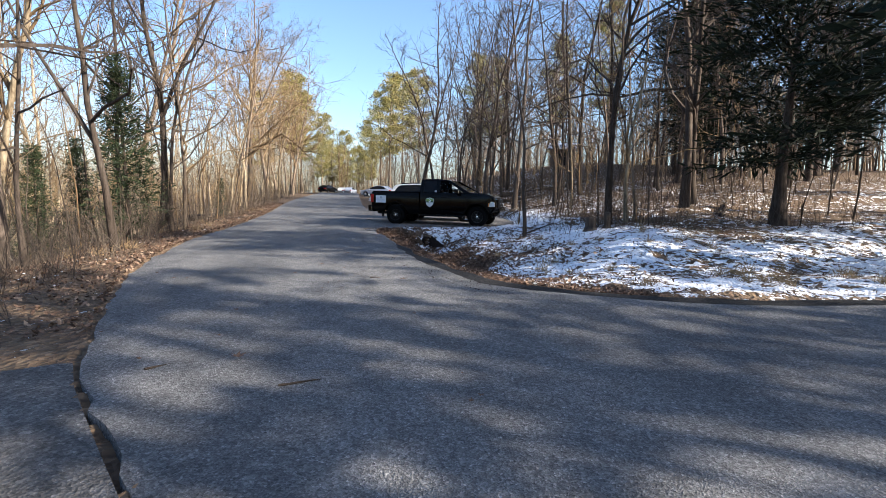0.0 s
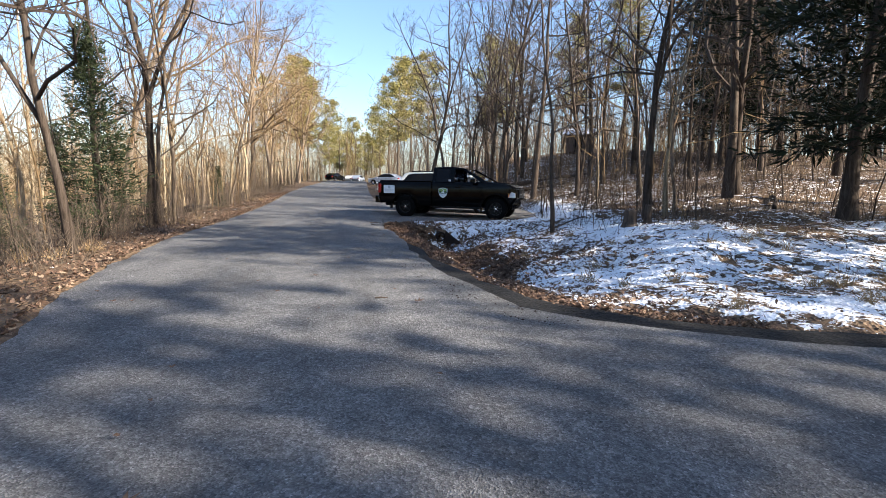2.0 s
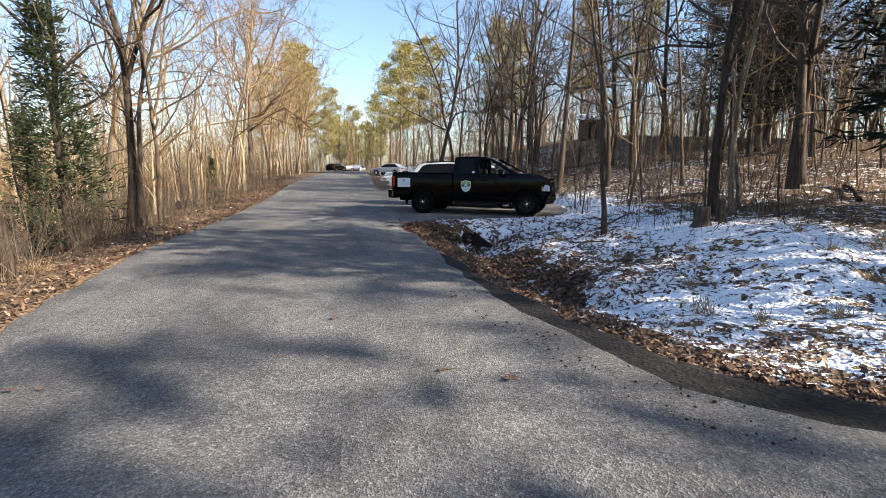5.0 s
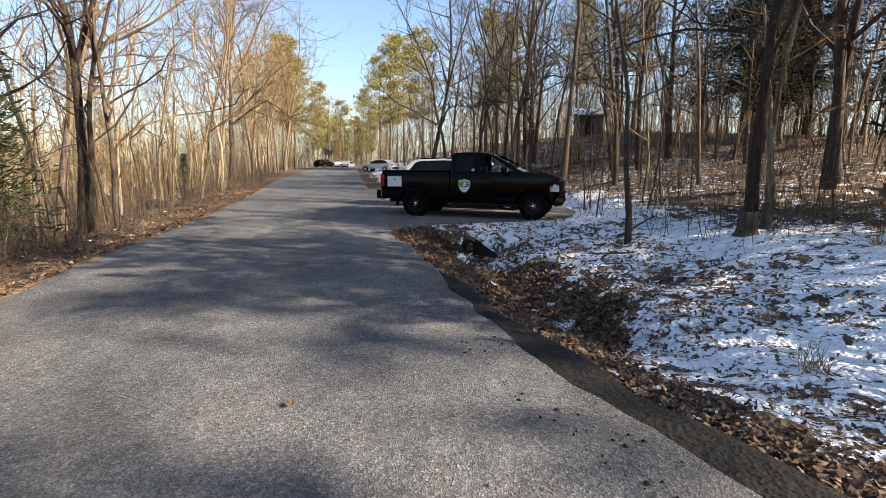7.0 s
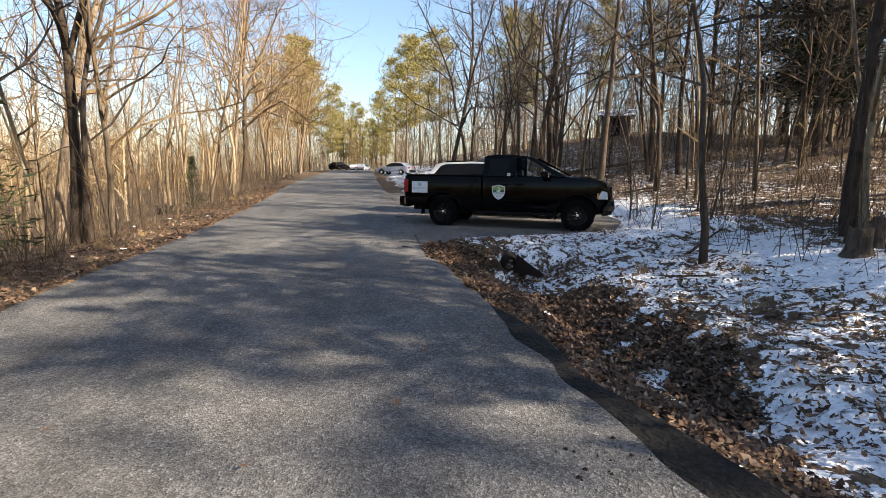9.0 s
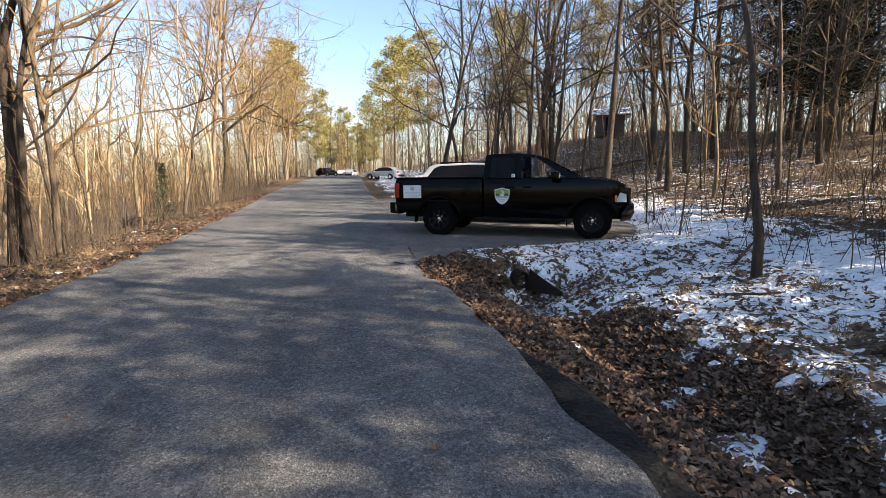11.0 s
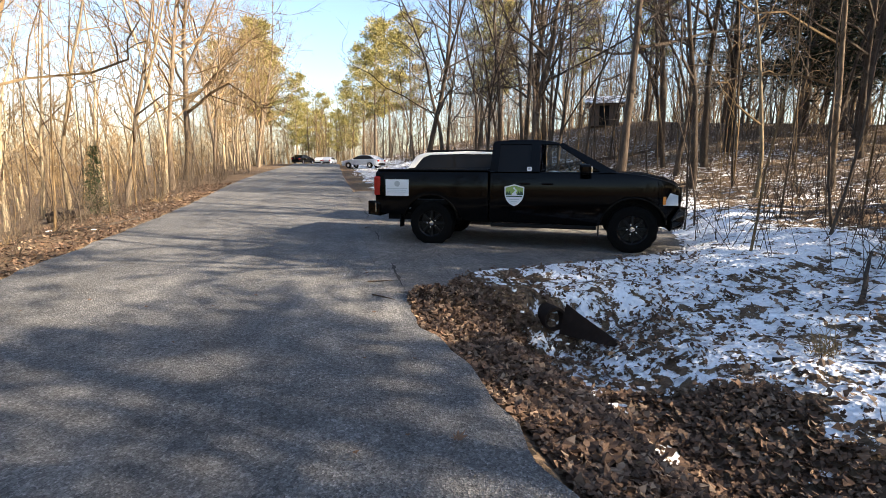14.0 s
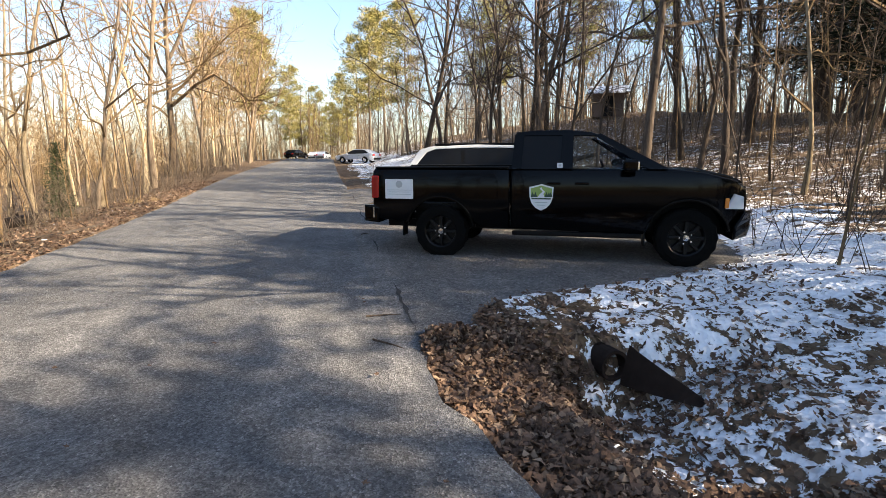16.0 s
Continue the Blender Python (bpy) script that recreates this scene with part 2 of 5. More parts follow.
def inside(poly, X, Y):
    hit = np.zeros(X.shape, bool)
    n = len(poly)
    for i in range(n):
        (ax, ay), (bx, by) = poly[i], poly[(i + 1) % n]
        if ay == by:
            continue
        hit ^= ((ay > Y) != (by > Y)) & (X < (bx - ax) * (Y - ay) / (by - ay) + ax)
    return hit


ROAD = np.vstack([edge_l, edge_r[::-1]])
LOT = [(0.45, 18.75), (1.25, 18.77), (1.5, 19.35), (1.9, 19.6), (2.6, 19.72), (3.9, 19.95), (5.0, 20.3), (6.1, 20.9), (7.2, 23), (7.6, 27), (6.4, 31), (3.5, 33.5), (0.5, 35)]
RIGHT_SIDE = np.vstack([edge_r, [(60, 122), (60, 4)]])


def road_z(y):
    y = np.asarray(y, float)
    return np.where(y < 20, -0.09 + 0.0045 * np.clip(y, -40, 20), 0.0185 * np.clip(y - 20, 0, 75) - 0.012 * np.clip(y - 95, 0, 80))


def lumps(X, Y, scale, seed=0.0):
    f = np.frompyfunc(lambda a, b: noise.fractal(Vector((a * scale + seed, b * scale, seed)), 0.9, 2.0, 4), 2, 1)
    return f(X, Y).astype(float)


def ground_z(X, Y, rough=True):
    """Height of the natural ground, road bed included."""
    X, Y = np.atleast_1d(np.asarray(X, float)), np.atleast_1d(np.asarray(Y, float))
    zr = road_z(Y)
    on = inside(ROAD, X, Y)
    dr, dl = gap_to(edge_r, X, Y), gap_to(edge_l, X, Y)
    right = inside(RIGHT_SIDE, X, Y) & ~on
    lot = inside(LOT, X, Y)
    dlot = np.where(lot, 0, gap_to(LOT + LOT[:1], X, Y))
    # right: gutter, ditch, bank, hill
    ditch = -0.50 * np.exp(-((dr - 1.7) / 0.85) ** 2) * smoothstep(9.0, 13, Y) * smoothstep(18.75, 18.2, Y)
    flat = -0.07 - 0.08 * smoothstep(0.0, 0.12, dr) + 0.05 * smoothstep(0.3, 0.8, dr) - 0.16 * smoothstep(0.6, 1.6, dr) * smoothstep(8, 11.5, Y) * smoothstep(18.9, 18.2, Y)
    rise = (0.11 + 0.0026 * np.clip(Y - 18, 0, 40)) * np.clip(dr - 3.6, 0, 22) + 0.25 * smoothstep(3.6, 6.5, dr) * smoothstep(22, 12, Y)
    rise = rise * np.where(Y < 8, 0.75 + 0.25 * smoothstep(-10, 8, Y), 1)
    rise = rise + 0.065 * np.clip(X - 14, 0, 24) * smoothstep(34, 20, Y) * smoothstep(6, 12, Y)
    hump = 0.55 * np.exp(-(((X - 20.5) / 5.0) ** 2 + ((Y - 53) / 6.0) ** 2))
    z_right = zr + flat + ditch + rise + hump
    z_right = z_right * 1.0 + (0.02 - z_right) * np.exp(-(dlot / 0.55) ** 2) * (Y > 18) * (X > 0.3)
    # left: verge, then the ground falls away into the woods
    fall = -0.06 * smoothstep(0, 0.6, dl) - 0.19 * np.clip(dl - 1.1, 0, 9) - 0.06 * np.clip(dl - 10, 0, 40)
    fall = fall * (0.12 + 0.88 * smoothstep(4, 13, Y))
    fall = fall * (1 - 0.75 * smoothstep(38, 48, Y) * smoothstep(9, 4, dl))
    z_left = zr + fall - 0.09 * smoothstep(0, 0.15, dl) * smoothstep(8, 6, Y)
    z = np.where(right, z_right, z_left)
    if rough:
        n = lumps(X, Y, 0.45, 3.1) * 0.10 + lumps(X, Y, 1.9, 7.7) * 0.035
        d = np.where(right, dr, dl)
        z = z + n * smoothstep(0.25, 1.6, d) * smoothstep(0.2, 1.0, dlot)
    z = np.where(on | lot, zr - 0.10, z)
    return z


# ---- ground, road, lot ----
def steps(*runs):
    out = []
    for a, b, s in runs:
        out += list(np.arange(a, b - 1e-6, s))
    return np.array(out + [runs[-1][1]])


def snow_amount(X, Y):
    """How much snow lies: high on the shaded bank to the right, thin in the woods."""
    dr = gap_to(edge_r, X, Y)
    right = inside(RIGHT_SIDE, X, Y)
    start = 0.75 + 1.75 * smoothstep(9.5, 14, Y) - 1.3 * smoothstep(16, 17.5, Y)
    bank = smoothstep(start - 0.5, start + 0.7, dr)
    patchy = lumps(X, Y, 0.55, 5.5)
    amount = bank * (0.56 + 0.22 * patchy)
    amount *= 1 - 0.42 * smoothstep(6.5, 9.5, dr) * smoothstep(7.5, 9.5, Y)
    amount *= 1 - 0.35 * smoothstep(16, 24, dr)
    amount += 0.60 * smoothstep(0.08, 0.35, lumps(X, Y, 1.3, 2.2)) * smoothstep(0.5, 1.2, dr) * (1 - bank)
    return np.where(right, amount, 0.10 + 0.15 * np.clip(patchy, -0.5, 1))


xs = steps((-700, -160, 90), (-160, -40, 12), (-40, -12, 1.4), (-12, -5.5, 0.3), (-5.5, -1, 0.14), (-1, 0.5, 0.3), (0.5, 8.5, 0.075), (8.5, 20, 0.3), (20, 60, 2), (60, 160, 14), (160, 700, 90))
ys = steps((-500, -100, 80), (-100, -20, 8), (-20, 1, 1.2), (1, 5.0, 0.25), (5.0, 20.5, 0.085), (20.5, 36, 0.35), (36, 90, 1.5), (90, 200, 10), (200, 900, 100))
gx, gy = np.meshgrid(xs, ys)
gX, gY = gx.ravel(), gy.ravel()
gZ = ground_z(gX, gY)
snow = snow_amount(gX, gY)
gZ = gZ + 0.035 * smoothstep(0.30, 0.52, snow + 0.12 * lumps(gX, gY, 3.0, 1.3))
far = np.hypot(gX, gY - 30)
gZ = np.where(far > 160, gZ * 0.4 - 1.5, gZ)
nx, ny = len(xs), len(ys)
idx = np.arange(nx * ny).reshape(ny, nx)
quads = np.stack([idx[:-1, :-1], idx[:-1, 1:], idx[1:, 1:], idx[1:, :-1]], -1).reshape(-1, 4)


def on_grid(values, x, y):
    """A value of the ground's grid at a place, blended between its four corners."""
    i, j = min(max(np.searchsorted(xs, x) - 1, 0), nx - 2), min(max(np.searchsorted(ys, y) - 1, 0), ny - 2)
    u, w = (x - xs[i]) / (xs[i + 1] - xs[i]), (y - ys[j]) / (ys[j + 1] - ys[j])
    g = values.reshape(ny, nx)
    return float((g[j, i] * (1 - u) + g[j, i + 1] * u) * (1 - w) + (g[j + 1, i] * (1 - u) + g[j + 1, i + 1] * u) * w)


paved = (inside(ROAD, gX, gY) | inside(LOT, gX, gY)).astype(float)
off_l, off_r = gap_to(edge_l, gX, gY), gap_to(edge_r, gX, gY)


def gz(x, y):
    return on_grid(gZ, x, y)


me = mesh("ground", np.stack([gX, gY, gZ], -1).tolist(), quads.tolist(), M["ground"], True)
me.attributes.new("snow", "FLOAT", "POINT").data.foreach_set("value", snow.astype(np.float32))
tagged(new("ground", me), "woodland floor of brown leaf litter with patchy melting snow", "ground", kind="structure")


def loft(a, b, cols, lift, thick, wobble=0.0):
    """A paved strip between two lines of the same length, with a drop at both edges."""
    verts, faces = [], []
    for i, (p, q) in enumerate(zip(a, b)):
        for c in range(cols + 1):
            t = c / cols
            x, y = p * (1 - t) + q * t
            if c in (0, cols):
                w = wobble * noise.noise(Vector((x * 2.3, y * 2.3, c)))
                x += w
            z = float(road_z(y)) + lift + 0.012 * noise.noise(Vector((x * 0.4, y * 0.4, 2))) - (0.012 if c in (0, cols) else 0)
            verts.append((x, y, z))
        for x, y, z in (verts[-cols - 1], verts[-1]):
            verts.append((x, y, z - thick))
    w = cols + 3
    for i in range(len(a) - 1):
        o, n = i * w, (i + 1) * w
        for c in range(cols):
            faces.append((o + c, o + c + 1, n + c + 1, n + c))
        faces.append((o + cols + 1, o, n, n + cols + 1))
        faces.append((o + cols, o + cols + 2, n + cols + 2, n + cols))
    return verts, faces


def resample(line, n):
    d = np.concatenate([[0], np.cumsum(np.linalg.norm(np.diff(line, axis=0), axis=1))])
    t = np.linspace(0, d[-1], n)
    return np.stack([np.interp(t, d, line[:, 0]), np.interp(t, d, line[:, 1])], -1)


def paired(left, right, n):
    """Points of both edges that lie across from one another."""
    ks = [(0, 0), (5, 4), (9, 9), (11, 10), (13, 13), (15, 17), (17, 18), (19, 20), (len(left) - 1, len(right) - 1)]
    dense_l, dense_r = smooth_line(left, 0.1), smooth_line(right, 0.1)
    A, Bq = [], []
    for (i, j), (k, m) in zip(ks[:-1], ks[1:]):
        def cut(line, p, q):
            a = np.argmin(np.hypot(*(line - np.array(p)).T))
            b = np.argmin(np.hypot(*(line - np.array(q)).T))
            return line[a:b + 1]
        la, ra = cut(dense_l, left[i], left[k]), cut(dense_r, right[j], right[m])
        s = max(6, int(np.linalg.norm(la[-1] - la[0]) / 0.22)) if la[0][1] < 60 else 12
        A.append(resample(la, s)[:-1])
        Bq.append(resample(ra, s)[:-1])
    return np.vstack(A), np.vstack(Bq)


pa, pb = paired(LEFT, RIGHT, 0)
v, f = loft(pa, pb, 22, 0.0, 0.16, 0.10)
tagged(new("road", mesh("road", v, f, M["asphalt"], False)), "worn grey asphalt lane with broken edges", "road", kind="structure")


def slab(name, outline, z, thick, mat, label, wobble=0.04, step=0.25):
    line = smooth_line(list(outline) + [outline[0]], step)[:-1]
    bm = bmesh.new()
    top = []
    for x, y in line:
        w = wobble * noise.noise(Vector((x * 3, y * 3, 5)))
        top.append(bm.verts.new((x + w, y + w, z(x, y))))
    face = bm.faces.new(top)
    r = bmesh.ops.extrude_face_region(bm, geom=[face])
    for g in r["geom"]:
        if isinstance(g, bmesh.types.BMVert):
            g.co.z -= thick
    bmesh.ops.triangulate(bm, faces=[q for q in bm.faces if len(q.verts) > 4])
    ob = part(name, bm, mat, None, label)
    return tagged(ob, label, "pavement", kind="structure")


slab("pavement_lot", LOT, lambda x, y: float(road_z(y)) + 0.006, 0.14, M["lot"], "pale gravelly asphalt parking bay beside the lane")
# strip of dark wet mud along the curve's inner edge, and old pavement outside the bend
inner = edge_r[(edge_r[:, 1] > 5.5) & (edge_r[:, 1] < 15.5) & (edge_r[:, 0] < 14)]
outer = []
for i, p in enumerate(inner):
    d = inner[min(i + 1, len(inner) - 1)] - inner[max(i - 1, 0)]
    d /= np.linalg.norm(d)
    t = i / (len(inner) - 1)
    wide = 0.60 * math.sin(math.pi * min(1, max(0, t)) ** 0.8) ** 0.6 + 0.05 + 0.20 * noise.noise(Vector((p[0] * 1.5, p[1] * 1.5, 8)))
    outer.append(p + np.array((d[1], -d[0])) * wide)
v, f = loft(np.array(outer), inner + (inner - np.array(outer)) * 0.06, 6, -0.055, 0.12, 0.03)
tagged(new("road_gutter", mesh("road_gutter", v, f, M["mud"])), "dark wet muddy gutter along the pavement edge", "gutter", kind="structure")
near = edge_l[(edge_l[:, 1] < 5.2) & (edge_l[:, 0] < 14)]
away = []
for i, p in enumerate(near):
    d = near[min(i + 1, len(near) - 1)] - near[max(i - 1, 0)]
    d /= np.linalg.norm(d)
    away.append(p + np.array((-d[1], d[0])) * (2.6 if p[1] < 3.2 else 2.6 - 1.2 * (p[1] - 3.2)))
gap = [p + (np.array(q) - p) / (np.linalg.norm(np.array(q) - p) + 1e-6) * 0.06 for p, q in zip(near, away)]
v, f = loft(np.array(away), np.array(gap), 10, -0.025, 0.12, 0.05)
tagged(new("pavement_old", mesh("pavement_old", v, f, M["old"])), "crumbling old pavement strewn with grit", "pavement", kind="structure")


# ---- trees ----
def tube(V, F, pts, radii, sides, tip=False):
    base = len(V)
    n = len(pts)
    for i in range(n):
        d = (pts[min(i + 1, n - 1)] - pts[max(i - 1, 0)]).normalized()
        a = d.orthogonal().normalized()
        b = d.cross(a)
        for k in range(sides):
            t = 2 * math.pi * k / sides
            V.append(tuple(pts[i] + (a * math.cos(t) + b * math.sin(t)) * radii[i]))
    for i in range(n - 1):
        for k in range(sides):
            o = base + i * sides
            m = (k + 1) % sides
            F.append((o + k, o + m, o + sides + m, o + sides + k))


def thorn(V, F, p, q, r):
    d = (q - p).normalized()
    a = d.orthogonal().normalized() * r
    b = d.cross(a)
    o = len(V)
    V += [tuple(p + a), tuple(p - a * 0.5 + b * 0.87), tuple(p - a * 0.5 - b * 0.87), tuple(q)]
    F += [(o, o + 1, o + 3), (o + 1, o + 2, o + 3), (o + 2, o, o + 3)]


def bent(rng, p, d, length, n, wander, up):
    pts = [p.copy()]
    d = d.normalized()
    for _ in range(n):
        d = (d + Vector((rng.gauss(0, wander), rng.gauss(0, wander), rng.gauss(0, wander) + up))).normalized()
        p = p + d * (length / n)
        pts.append(p.copy())
    return pts, d


def side_way(rng, d, angle):
    a = d.orthogonal().normalized()
    t = rng.uniform(0, 2 * math.pi)
    out = a * math.cos(t) + d.cross(a) * math.sin(t)
    return (d * math.cos(angle) + out * math.sin(angle)).normalized()


def bare_tree(seed, height, r0, limbs=14, subs=5, twigs=6, clear=0.3, lean=0.0, fork=False, fine=1.0, wide=1.0, thick=1.0):
    """Trunk and crown of a leafless tree, as two meshes' data."""
    rng = random.Random(seed)
    tV, tF, cV, cF = [], [], [], []
    d0 = Vector((lean, rng.gauss(0, 0.03), 1))
    pts, _ = bent(rng, Vector((0, 0, -0.25)), d0, height, 14, 0.065, 0.05)
    radii = [r0 * (1.3 if i == 0 else 1.1 if i == 1 else 1.0 - 0.86 * (i / 14) ** 0.85) for i in range(15)]
    tube(tV, tF, pts, radii, 8)
    stems = [(pts, radii)]
    if fork:
        k = rng.randint(3, 6)
        q, _ = bent(rng, pts[k], side_way(rng, (pts[k + 1] - pts[k]).normalized(), 0.45), height * 0.6, 9, 0.09, 0.07)
        rr = [radii[k] * 0.75 * (1 - 0.85 * i / 9) for i in range(10)]
        tube(tV, tF, q, rr, 7)
        stems.append((q, rr))
    for s, (sp, sr) in enumerate(stems):
        n = len(sp) - 1
        for j in range(limbs if s == 0 else limbs // 2):
            f = (clear if s == 0 else 0.2) + (0.98 - clear) * (j + rng.random()) / limbs * (1 if s == 0 else 1.9)
            f = min(f, 0.97)
            i = min(int(f * n), n - 1)
            p = sp[i].lerp(sp[i + 1], f * n - i)
            ln = height * (0.38 * (1 - f) + 0.10) * rng.uniform(0.4, 1.3) * wide
            rl = min(sr[i] * 0.62, (0.013 * ln + 0.012) * thick)
            d = side_way(rng, (sp[i + 1] - sp[i]).normalized(), rng.uniform(0.55, 1.25))
            d.z = abs(d.z) * 0.75 + 0.05
            lp, _ = bent(rng, p, d, ln, 6, 0.27, 0.10)
            tube(cV, cF, lp, [rl * (1 - 0.14 * q) for q in range(7)], 4)
            for u in range(subs):
                g = 0.2 + 0.8 * (u + rng.random()) / subs
                a = min(int(g * 6), 5)
                p2 = lp[a].lerp(lp[a + 1], min(1, g * 6 - a))
                l2 = ln * rng.uniform(0.2, 0.55) * (1.15 - 0.5 * g)
                d2 = side_way(rng, (lp[a + 1] - lp[a]).normalized(), rng.uniform(0.5, 1.15))
                bp, _ = bent(rng, p2, d2, l2, 3, 0.32, 0.08)
                r2 = max(0.010 * thick, rl * (0.5 - 0.25 * g))
                tube(cV, cF, bp, [r2, r2 * 0.75, r2 * 0.5, r2 * 0.25], 3)
                for w in range(twigs):
                    h = rng.uniform(0.15, 1)
                    c = min(int(h * 3), 2)
                    p3 = bp[c].lerp(bp[c + 1], h * 3 - c)
                    d3 = side_way(rng, (bp[c + 1] - bp[c]).normalized(), rng.uniform(0.5, 1.2))
                    d3.z += 0.15
                    thorn(cV, cF, p3, p3 + d3 * rng.uniform(0.25, 1.0) * fine, max(0.0065 * thick, r2 * 0.45))
    return (tV, tF), (cV, cF)


def make_tree(name, data, mat, twig, label, category="tree", group=""):
    (tV, tF), (cV, cF) = data
    root = new(name, None)
    root.empty_display_size = 0.3
    t = new("trunk", mesh("trunk", tV, tF, mat, True))
    c = new("crown", mesh("crown", cV, cF, twig, False))
    t.parent = c.parent = root
    return tagged(root, label, category, group)


def spray(V, F, rng, p, d, length, width):
    """A flat drooping spray of needles: a pointed, slightly folded blade."""
    a = side_way(rng, d, math.pi / 2)
    m = p + d * length * 0.45
    o = len(V)
    V += [tuple(p), tuple(m + a * width), tuple(p + d * length), tuple(m - a * width + Vector((0, 0, -width * 0.5)))]
    F += [(o, o + 1, o + 2), (o, o + 2, o + 3)]


def conifer(seed, height, r0, base, spread, whorls, per, sprays, size, droop=-0.15, shape="cone", broad=1.0):
    rng = random.Random(seed)
    tV, tF, cV, cF = [], [], [], []
    pts, _ = bent(rng, Vector((0, 0, -0.25)), Vector((0, 0, 1)), height, 10, 0.012, 0.02)
    rad = [r0 * (1.5 if i == 0 else 1.1 if i == 1 else 1 - 0.09 * i) for i in range(11)]
    tube(tV, tF, pts, rad, 10)
    for wl in range(whorls):
        f = base + (0.99 - base) * (wl + rng.random() * 0.7) / whorls
        g = (f - base) / (1 - base)
        reach = spread * ((1 - g) ** 0.8 if shape == "cone" else math.sin(math.pi * (0.15 + 0.8 * g)) ** 0.7)
        for _ in range(per):
            a = rng.uniform(0, 2 * math.pi)
            ln = max(0.25, reach * rng.uniform(0.55, 1.15))
            i = min(int(f * 10), 9)
            p = pts[i].lerp(pts[i + 1], f * 10 - i)
            lp, _ = bent(rng, p, Vector((math.cos(a), math.sin(a), droop + 0.35 * g)), ln, 4, 0.10, 0.02)
            r = max(0.008, r0 * 0.12 * (1 - g))
            tube(cV, cF, lp, [r, r * 0.8, r * 0.6, r * 0.4, r * 0.15], 4)
            for s in range(sprays):
                h = rng.uniform(0.12, 1.0) ** 0.8
                k = min(int(h * 4), 3)
                q = lp[k].lerp(lp[k + 1], h * 4 - k)
                q = q + Vector((rng.gauss(0, 1), rng.gauss(0, 1), rng.gauss(0, 0.6))) * size * 0.55
                d = ((lp[k + 1] - lp[k]).normalized() + Vector((rng.gauss(0, 0.7), rng.gauss(0, 0.7), rng.gauss(0, 0.5)))).normalized()
                spray(cV, cF, rng, q, d, size * rng.uniform(0.6, 1.4), size * rng.uniform(0.045, 0.11) * broad)
    return (tV, tF), (cV, cF)


def sapling(seed, height, r0, n=9):
    rng = random.Random(seed)
    V, F, sV, sF = [], [], [], []
    pts, _ = bent(rng, Vector((0, 0, -0.15)), Vector((rng.gauss(0, 0.08), rng.gauss(0, 0.08), 1)), height, 7, 0.06, 0.03)
    tube(sV, sF, pts, [r0 * (1 - 0.125 * i) for i in range(8)], 5)
    for j in range(n):
        f = rng.uniform(0.25, 0.98)
        i = min(int(f * 7), 6)
        p = pts[i].lerp(pts[i + 1], f * 7 - i)
        ln = height * rng.uniform(0.10, 0.28)
        lp, _ = bent(rng, p, side_way(rng, Vector((0, 0, 1)), rng.uniform(0.5, 1.1)), ln, 3, 0.15, 0.12)
        r = r0 * 0.4 * (1 - f * 0.6)
        tube(V, F, lp, [r, r * 0.7, r * 0.45, r * 0.2], 3)
        for w in range(5):
            k = rng.randint(0, 2)
            p3 = lp[k].lerp(lp[k + 1], rng.random())
            thorn(V, F, p3, p3 + side_way(rng, (lp[k + 1] - lp[k]).normalized(), 0.8) * rng.uniform(0.15, 0.45), 0.004)
    return (sV, sF), (V, F)


def upright(x, y, turn, size=1.0, sink=0.0):
    return Matrix.Translation((x, y, gz(x, y) - sink)) @ Matrix.Rotation(turn, 4, "Z") @ Matrix.Scale(size, 4)


rng = random.Random(4)
SOURCE = {}


def kind_of(data, bark_mat, label, group="bare woodland trees"):
    ob = make_tree("tree", data, bark_mat, M["dark"] if bark_mat == M["dark"] else M["twig"], label, "tree", group)
    SOURCE[ob.name] = data
    return ob


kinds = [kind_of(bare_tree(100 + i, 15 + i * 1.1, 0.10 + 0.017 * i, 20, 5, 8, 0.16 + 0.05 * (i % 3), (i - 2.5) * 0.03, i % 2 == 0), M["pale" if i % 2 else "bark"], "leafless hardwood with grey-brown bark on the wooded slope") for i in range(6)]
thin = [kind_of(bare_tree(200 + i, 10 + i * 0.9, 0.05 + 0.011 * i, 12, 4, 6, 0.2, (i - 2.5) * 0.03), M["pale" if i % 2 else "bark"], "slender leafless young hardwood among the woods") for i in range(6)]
# hillside shade is partly painted in, by the dark bark tone
shade = [kind_of(bare_tree(300 + i, 16 + i, 0.12 + 0.025 * i, 18, 5, 7, 0.2, 0.01 * i, i % 2 == 0), M["dark"], "leafless hardwood on the shaded hillside, bark toned dark for shade") for i in range(5)]
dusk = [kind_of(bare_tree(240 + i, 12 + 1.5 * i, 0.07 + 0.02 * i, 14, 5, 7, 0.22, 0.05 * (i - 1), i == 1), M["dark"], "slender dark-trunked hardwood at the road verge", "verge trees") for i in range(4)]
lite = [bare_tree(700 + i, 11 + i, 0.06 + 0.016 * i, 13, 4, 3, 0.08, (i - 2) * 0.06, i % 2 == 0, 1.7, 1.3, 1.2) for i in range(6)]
poles = [kind_of(bare_tree(800 + i, 17 + 1.5 * i, 0.17 + 0.03 * i, 10, 3, 3, 0.4, 0.04 * (i - 1), i == 1, 1.0, 0.8, 1.6), M["dark"], "tall straight hardwood added beside the incoming road to cast shadow streaks") for i in range(3)]
saps = []
for i in range(6):
    saps.append(make_tree("sapling", sapling(400 + i, 2.6 + 0.8 * i, 0.012 + 0.004 * i), M["dark" if i % 2 else "twig"], M["dark" if i % 2 else "twig"], "thin leafless sapling rising from the leaf litter", "sapling", "saplings"))
used = set()


